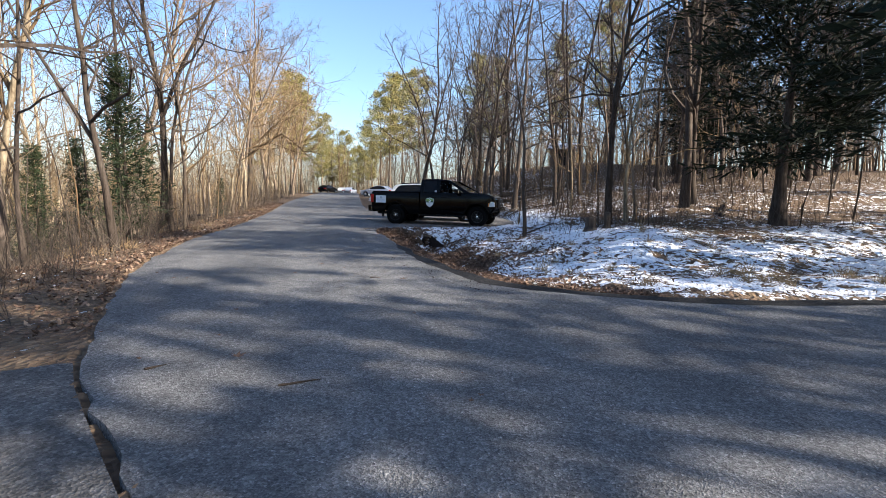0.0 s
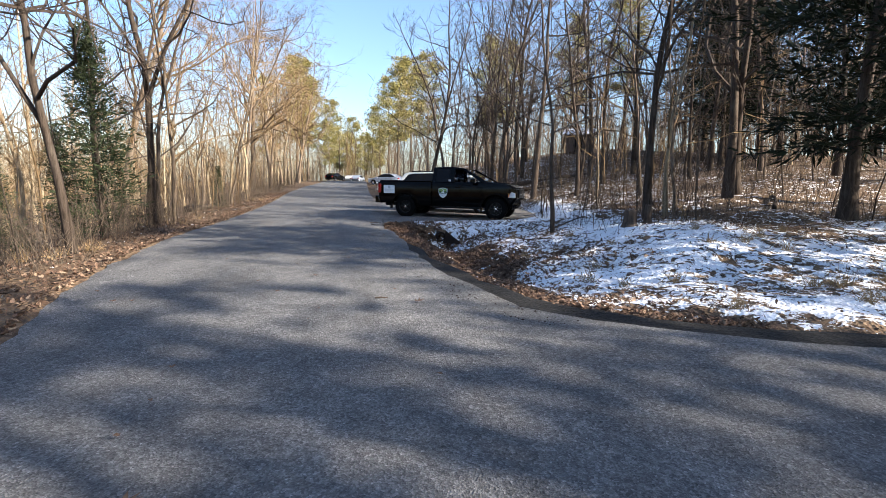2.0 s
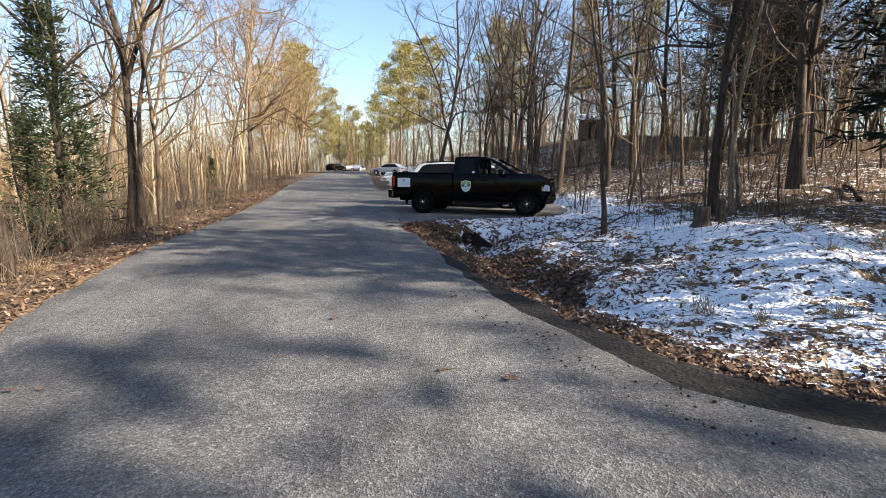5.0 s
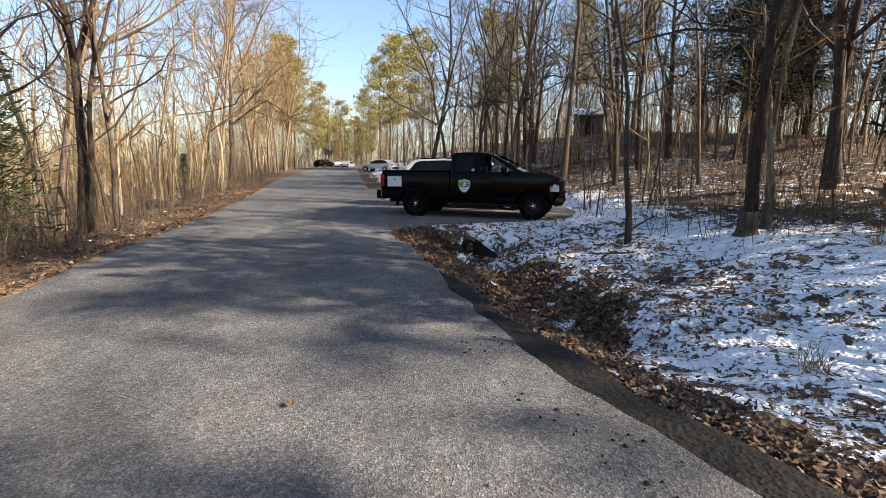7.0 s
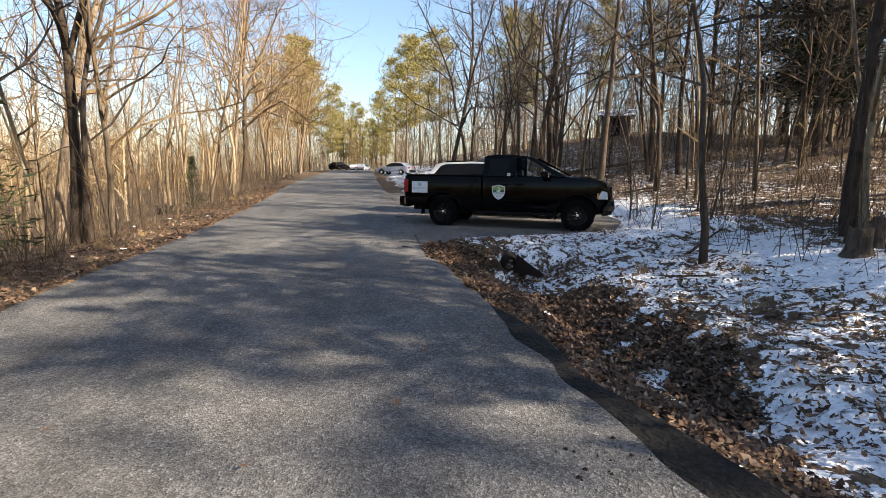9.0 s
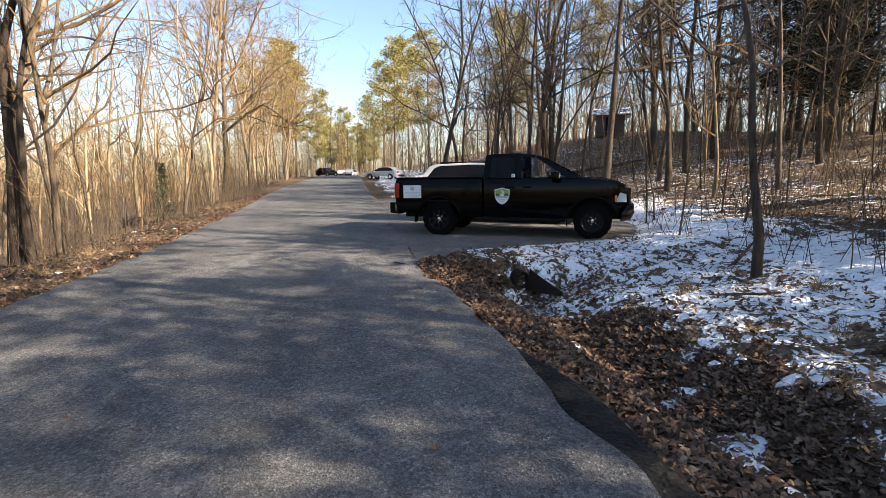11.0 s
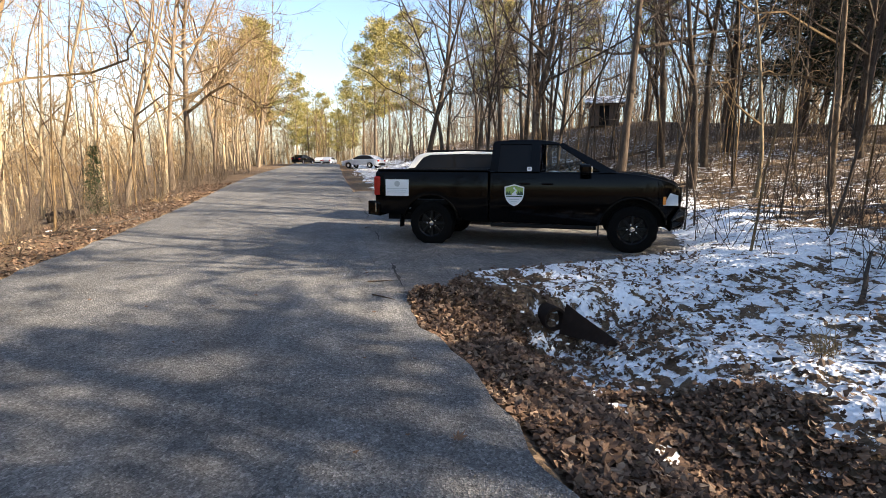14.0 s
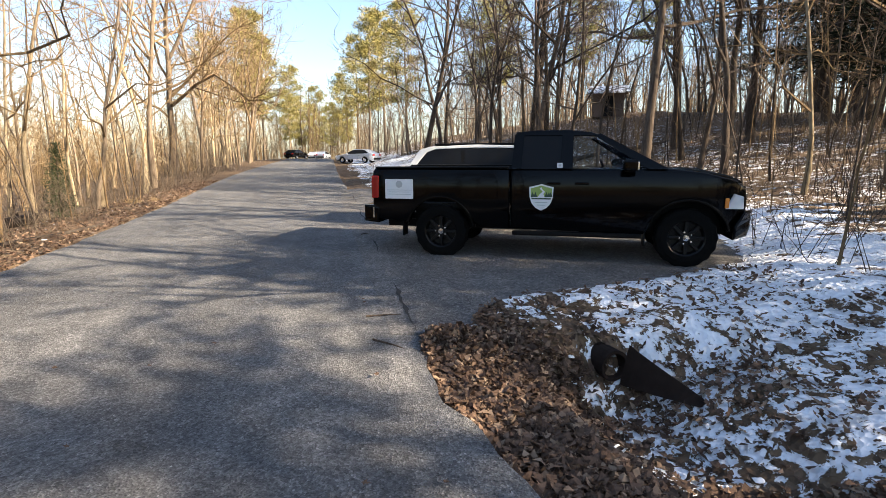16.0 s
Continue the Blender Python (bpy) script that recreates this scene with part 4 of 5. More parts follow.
        for x in (0, 3.57):
            wheel(root, x, y0 + sgn * 0.17, R, 0.28, -sgn, M["rim"], M["chrome"])
    # windscreens and dashboard
    ws = bmesh.new()
    q = [ws.verts.new(p) for p in ((3.22, 0.08, 1.41), (3.22, W - 0.08, 1.41), (2.30, W - 0.20, 1.885), (2.30, 0.20, 1.885))]
    ws.faces.new(q)
    bmesh.ops.solidify(ws, geom=ws.faces[:], thickness=0.008)
    part("windscreen", ws, M["clear"], root)
    part("back_window", B(1.13, 1.145, 0.25, W - 0.25, 1.42, 1.84), M["tint"], root)
    part("dashboard", prism([(2.55, 1.30), (3.1, 1.30), (3.15, 1.40), (2.75, 1.43), (2.58, 1.38)], 0.08, W - 0.08, 0.02), M["trim"], root)
    for y in (0.30, 1.22):
        for x, z in ((1.98, 1.36), (1.30, 1.30)):
            seat = part("seat", prism([(x, 0.7), (x + 0.5, 0.72), (x + 0.5, 0.86), (x + 0.12, 0.86), (x - 0.03, z), (x - 0.14, z)], y, y + 0.46, 0.04), M["cloth"], root)
            part("headrest", B(x - 0.15, x - 0.04, y + 0.10, y + 0.36, z + 0.01, z + 0.19, 0.03), M["cloth"], seat)
    sw = lathe([(0.175, -0.014), (0.19, 0.0), (0.175, 0.014), (0.162, 0.0), (0.175, -0.014)], 24)
    bmesh.ops.transform(sw, matrix=Matrix.Translation((2.50, 1.45, 1.36)) @ Matrix.Rotation(radians(65), 4, "Y") @ Matrix.Rotation(radians(90), 4, "X"), verts=sw.verts)
    part("steering_wheel", sw, M["trim"], root)
    # bumpers, grille, undercarriage
    rb = prism([(-1.27, 0.56), (-1.02, 0.54), (-0.98, 0.78), (-1.08, 0.83), (-1.27, 0.82)], -0.01, W + 0.01, 0.03, lambda x, z: 0.05 if x < -1.2 else 0)
    bump = part("rear_bumper", rb, M["black"], root, "black rear bumper with bright corner edge")
    part("bumper_edge", B(-1.10, -1.075, -0.016, 0.012, 0.62, 0.79, 0.006), M["chrome"], bump)
    fb = prism([(4.16, 0.42), (4.38, 0.46), (4.46, 0.60), (4.44, 0.80), (4.30, 0.82), (4.16, 0.60)], 0.02, W - 0.02, 0.03, lambda x, z: 0.28 * max(0, (x - 4.14) / 0.3) ** 2)
    part("front_bumper", fb, M["black"], root)
    for y0 in (0.30, W - 0.48):
        part("fog_lamp", B(4.40, 4.435, y0, y0 + 0.18, 0.58, 0.68, 0.01), M["lamp"], root)
    gr = part("grille", B(4.31, 4.38, 0.42, W - 0.42, 0.82, 1.15, 0.02), M["trim"], root)
    part("grille_bar", B(4.37, 4.40, 0.44, W - 0.44, 0.97, 1.0, 0.008), M["chrome"], gr)
    part("grille_bar", B(4.37, 4.40, W / 2 - 0.025, W / 2 + 0.025, 0.84, 1.13, 0.008), M["chrome"], gr)
    for y in (0.45, W - 0.55):
        part("frame_rail", B(-1.0, 4.2, y, y + 0.10, 0.44, 0.56), M["trim"], root)
    for x in (0, 3.57):
        part("axle", B(x - 0.06, x + 0.06, 0.2, W - 0.2, R - 0.06, R + 0.06, 0.02), M["trim"], root)
    part("mud_flap", B(3.00, 3.02, 0.03, 0.25, 0.30, 0.52), M["trim"], root)
    part("mud_flap", B(-0.62, -0.60, 0.03, 0.25, 0.34, 0.58), M["trim"], root)
    an = lathe([(0.005, 1.36), (0.004, 1.75), (0.002, 2.15)], 6, "Z")
    bmesh.ops.translate(an, verts=an.verts, vec=(3.22, 0.09, -0.02))
    part("antenna", an, M["trim"], root)
    # white sheet on the bed's side, small sticker on the window
    st = part("notice_sheet", B(-0.885, -0.43, -0.006, 0.004, 0.93, 1.235), M["sheet"], root, "white notice sheet on the bed side")
    seal = lathe([(0.001, -0.0085), (0.055, -0.0085), (0.055, -0.004)], 18)
    bmesh.ops.translate(seal, verts=seal.verts, vec=(-0.655, 0, 1.155))
    part("round_emblem", seal, M["grey"], st)
    for z, w in ((1.065, 0.20), (1.035, 0.17), (1.0, 0.19)):
        part("print_line", B(-0.655 - w, -0.655 + w, -0.008, -0.004, z - 0.004, z + 0.004), M["grey"], st)
    sk = part("window_sticker", B(1.76, 1.84, 0.0, 0.02, 1.41, 1.48), M["sheet"], root, "small white square sticker")
    part("print_line", B(1.78, 1.82, -0.003, 0.002, 1.43, 1.46), M["grey"], sk)
    # shield badge on the rear door
    cx, cz = 1.545, 0.985
    shield = [(-0.175, 0.145), (-0.09, 0.165), (0.0, 0.19), (0.09, 0.165), (0.175, 0.145), (0.17, 0.0), (0.14, -0.09), (0.08, -0.16), (0.0, -0.20), (-0.08, -0.16), (-0.14, -0.09), (-0.17, 0.0)]

    def plate(pts, y, t=0.003):
        return prism([(cx + x, cz + z) for x, z in pts], y, y + t)

    bd = part("shield_badge", plate(shield, -0.008, 0.010), M["sheet"], root, "white shield badge with a green landscape print")
    part("green_field", plate([(-0.155, 0.125), (-0.08, 0.145), (0.0, 0.168), (0.08, 0.145), (0.155, 0.125), (0.152, 0.0), (-0.152, 0.0)], -0.011), M["green"], bd)
    for x in (-0.125, -0.085, 0.075, 0.11, 0.135):
        part("tree_print", plate([(x - 0.03, -0.0), (x + 0.03, -0.0), (x, 0.075)], -0.0135), M["forest"], bd)
    part("river_print", plate([(-0.05, 0.0), (0.05, 0.0), (0.03, 0.045), (0.055, 0.075), (0.01, 0.12), (-0.005, 0.15), (-0.02, 0.12), (0.02, 0.08), (-0.02, 0.045)], -0.015), M["sheet"], bd)
    part("print_line", plate([(-0.14, -0.035), (0.14, -0.035), (0.14, -0.015), (-0.14, -0.015)], -0.011), M["forest"], bd)
    part("print_line", plate([(-0.09, -0.085), (0.09, -0.085), (0.09, -0.075), (-0.09, -0.075)], -0.011), M["grey"], bd)
    part("print_line", plate([(-0.06, -0.125), (0.06, -0.125), (0.06, -0.115), (-0.06, -0.115)], -0.011), M["grey"], bd)
    return tagged(root, "black quad-cab pickup truck with white shield badge, parked on the lot", "pickup truck")


truck = pickup()
truck.matrix_basis = pose(1.62, 22.13, 0.0, 0, 0, -25.93)


def car(name, low, top, roof, wheels, W, R, mat, label, category, glass_mat, tilt=0.16):
    """Car from its side outlines: body, glasshouse and roof; x forward, y across."""
    root = new(name, None)
    belt = min(z for _, z in top)

    def body_lean(x, z):
        xs_ = [p[0] for p in low]
        end = min(x - min(xs_), max(xs_) - x)
        return 0.16 * max(0, 1 - end / 0.5) ** 2 + 0.05 * max(0, (0.5 - z) / 0.3)

    def lean(x, z):
        return 0.04 + tilt * max(0, z - belt) / 0.5

    part("body", prism(low, 0, W, 0.04, body_lean), mat, root)
    part("glasshouse", prism(top, 0, W, 0.015, lean), glass_mat, root, "dark car windows")
    part("roof", prism(roof, 0, W, 0.02, lambda x, z: lean(x, z) - 0.012), mat, root)
    x0, x1 = min(p[0] for p in low), max(p[0] for p in low)
    for y0, s in ((0, 1), (W, -1)):
        for x in wheels:
            wheel(root, x, y0 + s * 0.13, R, 0.22, -s, M["chrome"], M["chrome"], 7)
        a, b = sorted((y0 + s * 0.10, y0 + s * 0.40))
        part("headlight", B(x1 - 0.20, x1 - 0.02, a, b, 0.62, 0.78, 0.03), M["lamp"], root)
        part("taillight", B(x0 - 0.01, x0 + 0.16, a, b, 0.72, 0.92, 0.03), M["red"], root)
        mx = top[1][0] if len(top) > 1 else 0
        a, b = sorted((y0 - s * 0.16, y0 + s * 0.02))
        part("mirror", B(wheels[1] - 0.72, wheels[1] - 0.58, a, b, belt - 0.02, belt + 0.11, 0.03), mat, root)
        for f in (0.36, 0.62):
            x = x0 + (x1 - x0) * f
            a, b = sorted((y0 - s * 0.025, y0 + s * 0.01))
            part("door_handle", B(x - 0.09, x + 0.09, a, b, belt - 0.14, belt - 0.11, 0.008), M["chrome"], root)
            part("door_seam", B(x + 0.16, x + 0.168, *sorted((y0 - s * 0.003, y0 + s * 0.004)), 0.35, belt - 0.03), M["trim"], root)
        for i in (1, 2):
            xa = top[0][0] + (top[-1][0] - top[0][0]) * i / 3.0
            part("window_post", side_panel([(xa - 0.035, belt), (xa + 0.035, belt), (xa + 0.02, max(p[1] for p in top) - 0.04), (xa - 0.05, max(p[1] for p in top) - 0.04)], y0 - s * 0.002, s * 0.02, lean), M["trim"], root)
    for x, nm in ((x0, "rear_bumper"), (x1, "front_bumper")):
        part(nm, B(x - 0.05, x + 0.05, 0.2, W - 0.2, 0.34, 0.56, 0.03), M["trim"], root)
    return tagged(root, label, category)


def outline(x0, x1, wheels, R, bottom, deck):
    """Lower body outline with two wheel arches under a given deck line (front to rear)."""
    pts = [(x0, bottom + 0.16), (x0 + 0.08, bottom)]
    for w in wheels:
        pts += arc(w, R, R + 0.07, 172, 8, 10)
    return pts + [(x1 - 0.10, bottom), (x1, bottom + 0.2)] + deck


def suv():
    wheels, R = (0.0, 2.95), 0.39
    low = outline(-1.02, 3.95, wheels, R, 0.30, [(3.98, 0.85), (3.75, 1.02), (2.85, 1.14), (0.5, 1.18), (-0.98, 1.20), (-1.05, 0.95)])
    top = [(-0.88, 1.17), (-0.52, 1.68), (-0.35, 1.74), (1.7, 1.74), (2.05, 1.62), (2.75, 1.15)]
    roof = [(-1.0, 1.19), (-0.62, 1.72), (-0.40, 1.785), (0.6, 1.82), (1.6, 1.79), (2.05, 1.70), (2.12, 1.62), (1.7, 1.735), (0.6, 1.755), (-0.28, 1.73), (-0.46, 1.67), (-0.86, 1.17)]
    c = car("suv", low, top, roof, wheels, 1.95, R, M["white"], "white suv with dark tinted windows, parked beyond the pickup", "suv", M["tint"], 0.12)
    for y in (0.22, 1.70):
        part("roof_rail", B(-0.3, 1.6, y, y + 0.035, 1.80, 1.85, 0.01), M["trim"], c)
    return c


def sedan(mat, label):
    wheels, R = (0.0, 2.70), 0.32
    low = outline(-1.0, 3.58, wheels, R, 0.22, [(3.62, 0.62), (3.45, 0.76), (2.5, 0.92), (0.2, 0.98), (-0.85, 1.02), (-1.04, 0.85)])
    top = [(-0.62, 0.98), (0.02, 1.33), (0.35, 1.40), (1.1, 1.41), (1.5, 1.34), (2.42, 0.92)]
    roof = [(-0.70, 1.0), (-0.02, 1.37), (0.35, 1.445), (1.1, 1.455), (1.52, 1.385), (1.5, 1.34), (1.1, 1.39), (0.35, 1.385), (0.04, 1.32), (-0.56, 0.98)]
    return car("sedan", low, top, roof, wheels, 1.80, R, mat, label, "sedan car", M["tint"], 0.22)


suv().matrix_basis = truck.matrix_basis @ pose(-0.55, 2.75, 0.0)
s1 = sedan(M["silver"], "silver sedan parked at the roadside beyond the lot")
s1.matrix_basis = pose(4.4, 71.0, float(road_z(71)) + 0.0, 0, 0, 146)
s2 = sedan(M["black"], "black sedan parked far along the lane")
s2.matrix_basis = pose(-5.2, 100, float(road_z(100)) + 0.0, 0, 0, 62)
s3 = sedan(M["white"], "pale car parked far along the lane")
s3.matrix_basis = pose(-2.4, 117, float(road_z(117)) + 0.0, 0, 0, 70)
s4 = sedan(M["silver"], "grey car parked far along the lane")
s4.matrix_basis = pose(-0.8, 114, float(road_z(114)) + 0.0, 0, 0, 75)


# ---- litter on the ground ----
def litter(name, n, place, size, mat, label, seed, lift=0.012):
    """Curled, lobed fallen leaves strewn where place(r) gives them."""
    r = random.Random(seed)
    V, F = [], []
    for _ in range(n):
        x, y = place(r)
        if on_grid(paved, x, y) > 0.5 or (on_grid(snow, x, y) > 0.40 and r.random() < 0.88):
            continue
        z = gz(x, y) + lift * r.random() + 0.004
        k = size * r.uniform(0.55, 1.35)
        m = Matrix.Translation((x, y, z)) @ Euler((r.gauss(0, 0.45), r.gauss(0, 0.45), r.uniform(0, 6.28))).to_matrix().to_4x4()
        curl, slim, fold = r.uniform(-0.2, 0.9), r.uniform(0.55, 1.0), r.uniform(-0.5, 0.9)
        o = len(V)
        for px, py in ((-0.5, 0), (-0.22, 0.26), (-0.08, 0.12), (0.14, 0.34), (0.22, 0.13), (0.5, 0.02), (0.2, -0.14), (0.12, -0.33), (-0.1, -0.13), (-0.24, -0.25)):
            qx, qy = px * r.uniform(0.8, 1.25), py * slim * r.uniform(0.75, 1.25)
            V.append(tuple(m @ Vector((qx * k, qy * k, (abs(qy) * fold + px * px * curl) * k))))
        F += [(o, o + 1, o + 2, o + 8, o + 9), (o + 2, o + 3, o + 5, o + 7, o + 8)]
    return tagged(new(name, mesh(name, V, F, mat)), label, "leaf litter", kind="stuff")


def beside(line, lo, hi, y0, y1, side):
    """Places at a distance from a road edge."""
    pts = [(i, p) for i, p in enumerate(line[:-1]) if y0 <= p[1] <= y1 and p[0] < 12]

    def pick(r):
        i, p = r.choice(pts)
        q = line[i + 1]
        d = (q - p) / (np.linalg.norm(q - p) + 1e-9)
        t = r.random()
        off = lo + (hi - lo) * r.random() ** 1.8
        return p[0] + (q[0] - p[0]) * t + side * d[1] * off, p[1] + (q[1] - p[1]) * t - side * d[0] * off
    return pick


litter("leaf_litter", 24000, beside(edge_r, 0.16, 3.2, 10.5, 18.6, 1), 0.105, M["leaf"], "curled brown oak leaves piled on the verge", 21, 0.05)
litter("leaf_litter", 4500, beside(edge_r, 0.0, 0.7, 14.8, 18.7, 1), 0.09, M["leaf"], "brown leaves against the pavement edge", 25, 0.05)
litter("leaf_litter", 14000, lambda r: (r.uniform(1.3, 6.0), r.uniform(11.5, 18.6)), 0.10, M["leaf"], "brown leaves lying in the ditch", 27, 0.05)
litter("leaf_litter", 6000, lambda r: (r.uniform(0.8, 5.5), r.uniform(18.0, 20.4)), 0.09, M["leaf"], "brown leaves heaped beside the lot", 26, 0.05)
litter("leaf_litter", 15000, lambda r: (r.uniform(2.6, 11), r.uniform(6.6, 21)), 0.065, M["leaf"], "brown leaves showing through the snow", 22, 0.05)
litter("leaf_litter", 9000, beside(edge_r, 0.45, 2.4, 6.0, 11.5, 1), 0.075, M["leaf"], "brown leaves showing through the snow", 24, 0.04)
litter("leaf_litter", 11000, beside(edge_l, 0.05, 3.4, 4.6, 42, -1), 0.08, M["leaf"], "dry brown leaves along the road verge", 23, 0.05)


def snow_bits(n, place, seed):
    """Small leftover lumps of snow on the leaves."""
    r = random.Random(seed)
    V, F = [], []
    for _ in range(n):
        x, y = place(r)
        if on_grid(paved, x, y) > 0.05:
            continue
        x, y = x + r.gauss(0, 0.03), y + r.gauss(0, 0.03)
        z, k, a0 = gz(x, y) + 0.012, 0.012 + 0.034 * r.random() ** 2.5, r.uniform(0, 6.28)
        o = len(V)
        V.append((x, y, z + k * 0.12 + 0.008))
        for ring, h in ((0.7, 0.08), (1.0, -0.25)):
            for i in range(9):
                a = 2 * math.pi * i / 9
                w = k * ring * (1 + 1.3 * noise.noise(Vector((math.cos(a) * 2.1 + x * 9, math.sin(a) * 2.1, y * 9))))
                V.append((x + w * math.cos(a + a0) * 1.3, y + w * math.sin(a + a0), z + k * h))
        for i in range(9):
            j = (i + 1) % 9
            F += [(o, o + 1 + i, o + 1 + j), (o + 1 + i, o + 10 + i, o + 10 + j, o + 1 + j)]
    n_ = Nodes("old_snow", 0.6)
    n_.color(n_.mix(n_.noise(20, 4), (0.74, 0.76, 0.80), (0.88, 0.89, 0.91)))
    n_.bump(n_.noise(45, 4), 0.6, 0.01)
    tagged(new("snow_bits", mesh("snow_bits", V, F, n_.mat, True)), "small lumps of old snow on the leaves", "snow", kind="stuff")


snow_bits(420, beside(edge_r, 0.5, 3.6, 8.0, 19.0, 1), 41)
snow_bits(180, lambda r: (r.uniform(1.0, 4.5), r.uniform(16.0, 19.6)), 42)
snow_bits(60, beside(edge_l, 0.8, 4.0, 5.0, 36, -1), 43)


def brush(name, n, place, height, mat, label, seed, stems=5):
    """Thin dead stems and canes in loose clumps."""
    r = random.Random(seed)
    V, F = [], []
    for _ in range(n):
        x, y = place(r)
        if on_grid(paved, x, y) > 0.2:
            continue
        z = gz(x, y)
        for _ in range(r.randint(2, stems)):
            p = Vector((x + r.gauss(0, 0.14), y + r.gauss(0, 0.14), z - 0.03))
            h = height * r.uniform(0.4, 1.3)
            pts, _d = bent(r, p, Vector((r.gauss(0, 0.28), r.gauss(0, 0.28), 1)), h, 3, 0.14, -0.03)
            w = 0.003 + 0.0028 * h
            tube(V, F, pts, [w, w * 0.8, w * 0.6, w * 0.2], 3)
            for _k in range(r.randint(1, 5)):
                k = r.randint(1, 2)
                q = pts[k].lerp(pts[k + 1], r.random())
                thorn(V, F, q, q + side_way(r, Vector((0, 0, 1)), r.uniform(0.4, 1.3)) * h * r.uniform(0.12, 0.35), w * 0.55)
    return tagged(new(name, mesh(name, V, F, mat)), label, "brush", kind="stuff")


brush("verge_brush", 380, beside(edge_l, 0.9, 6.0, 7.5, 60, -1), 1.4, M["bark"], "tangle of thin dead stems along the road verge", 31)
brush("verge_brush", 130, beside(edge_l, 0.9, 4.5, 4.6, 17, -1), 1.1, M["dark"], "dark thin dead stems along the bend", 34)
brush("slope_brush", 420, lambda r: (r.uniform(-48, -13), r.uniform(4, 75)), 4.2, M["twig"], "bare thicket on the slope below the lane", 36)
brush("far_brush", 260, lambda r: (r.uniform(4, 26), r.uniform(60, 118)), 2.6, M["bark"], "thin bare undergrowth beside the far lane", 35)
brush("bank_brush", 260, lambda r: (r.uniform(6.2, 17), r.uniform(13.5, 24)), 1.2, M["dark"], "thin bare stems standing on the snowy bank", 32, 4)
brush("hill_brush", 460, lambda r: (r.uniform(7.5, 26), r.uniform(21, 48)), 1.6, M["dark"], "thin bare undergrowth on the hillside", 33, 4)


def tuft(x, y, h, mat, label, seed, n=34):
    r = random.Random(seed)
    V, F = [], []
    for _ in range(n):
        p = Vector((r.gauss(0, 0.06), r.gauss(0, 0.06), 0))
        pts, _d = bent(r, p, Vector((r.gauss(0, 0.5), r.gauss(0, 0.5), 1)), h * r.uniform(0.5, 1.2), 3, 0.2, -0.12)
        tube(V, F, pts, [0.004, 0.004, 0.003, 0.001], 3)
    ob = tagged(new("dead_grass", mesh("dead_grass", V, F, mat)), label, "grass tuft", "dead grass tufts")
    ob.matrix_basis = Matrix.Translation((x, y, gz(x, y)))


M["straw"] = plain("dry_straw", (0.26, 0.18, 0.09), 0.9, vary=0.4)
rt = random.Random(9)
for i in range(42):
    x, y = (rt.uniform(3.2, 10), rt.uniform(7.5, 17)) if i % 3 else (rt.uniform(-7, -5.2), rt.uniform(12, 34))
    tuft(x, y, rt.uniform(0.16, 0.36), M["straw"], "small tuft of dry straw-coloured grass", i)


# ---- culvert, stump, logs, hut ----
def pipe(x, y, z, r):
    """A buried pipe mouth with a flared side wing that runs down into the ditch."""
    root = new("culvert", None)
    bm = lathe([(r, 0.0), (r, 0.42), (r - 0.03, 0.42), (r - 0.03, 0.0), (r, 0.0)], 26)
    part("pipe", bm, M["rust"], root)
    # black disc stands for the unlit depth inside the pipe
    part("pipe_end", lathe([(0.001, 0.4), (r - 0.02, 0.4)], 20), M["trim"], root)
    for side, reach in ((1, 0.62),):
        bm = bmesh.new()
        prev = None
        for i in range(9):
            t = i / 8
            px, py = side * (r - 0.02 + 0.34 * t ** 1.2), -reach * t
            top, low = r * (1 - t) ** 0.8 + 0.04 * (1 - t) - 0.16 * t, -r - 0.04
            row = [bm.verts.new((px + side * w, py, zz)) for w, zz in ((0.02, top), (0.05, top - 0.02), (-0.03, low), (-0.07, low))]
            row = [row[0], row[1], row[2], row[3]]
            if prev:
                for k in range(4):
                    bm.faces.new((prev[k], prev[(k + 1) % 4], row[(k + 1) % 4], row[k]))
            prev = row
        part("wing", bm, M["rust"], root)
    root.matrix_basis = Matrix.Translation((x, y, z)) @ Matrix.Rotation(radians(8), 4, "Z")
    return tagged(root, "dark rusty culvert mouth with flared wing, half buried in leaves", "culvert")


M["rust"] = plain("rusty_metal", (0.022, 0.015, 0.012), 0.9, 0.0, vary=0.5, gloss=0.1)
pipe(2.52, 18.42, -0.36, 0.15)


def stump(x, y, r, h, seed):
    q = random.Random(seed)
    bm = bmesh.new()
    rings = []
    for k, (rr, z) in enumerate(((1.5, -0.1), (1.2, 0.08), (1.0, 0.3), (0.95, 1.0))):
        ring = []
        for i in range(16):
            a = 2 * math.pi * i / 16
            w = r * rr * (1 + 0.16 * noise.noise(Vector((math.cos(a) * 2, math.sin(a) * 2, z + seed))))
            jag = 0.18 * h * noise.noise(Vector((math.cos(a) * 3, math.sin(a) * 3, seed))) if k == 3 else 0
            ring.append(bm.verts.new((w * math.cos(a), w * math.sin(a), z * h + jag)))
        rings.append(ring)
    for p, s in zip(rings, rings[1:]):
        for i in range(16):
            bm.faces.new((p[i], p[(i + 1) % 16], s[(i + 1) % 16], s[i]))
    bm.faces.new(rings[-1])
    ob = part("stump", bm, M["dark"], None)
    ob.matrix_basis = Matrix.Translation((x, y, gz(x, y)))
    tagged(ob, "weathered broken tree stump in leaf litter", "stump", "stumps")


stump(7.26, 15.22, 0.17, 0.42, 1)
stump(8.0, 15.6, 0.10, 0.5, 2)


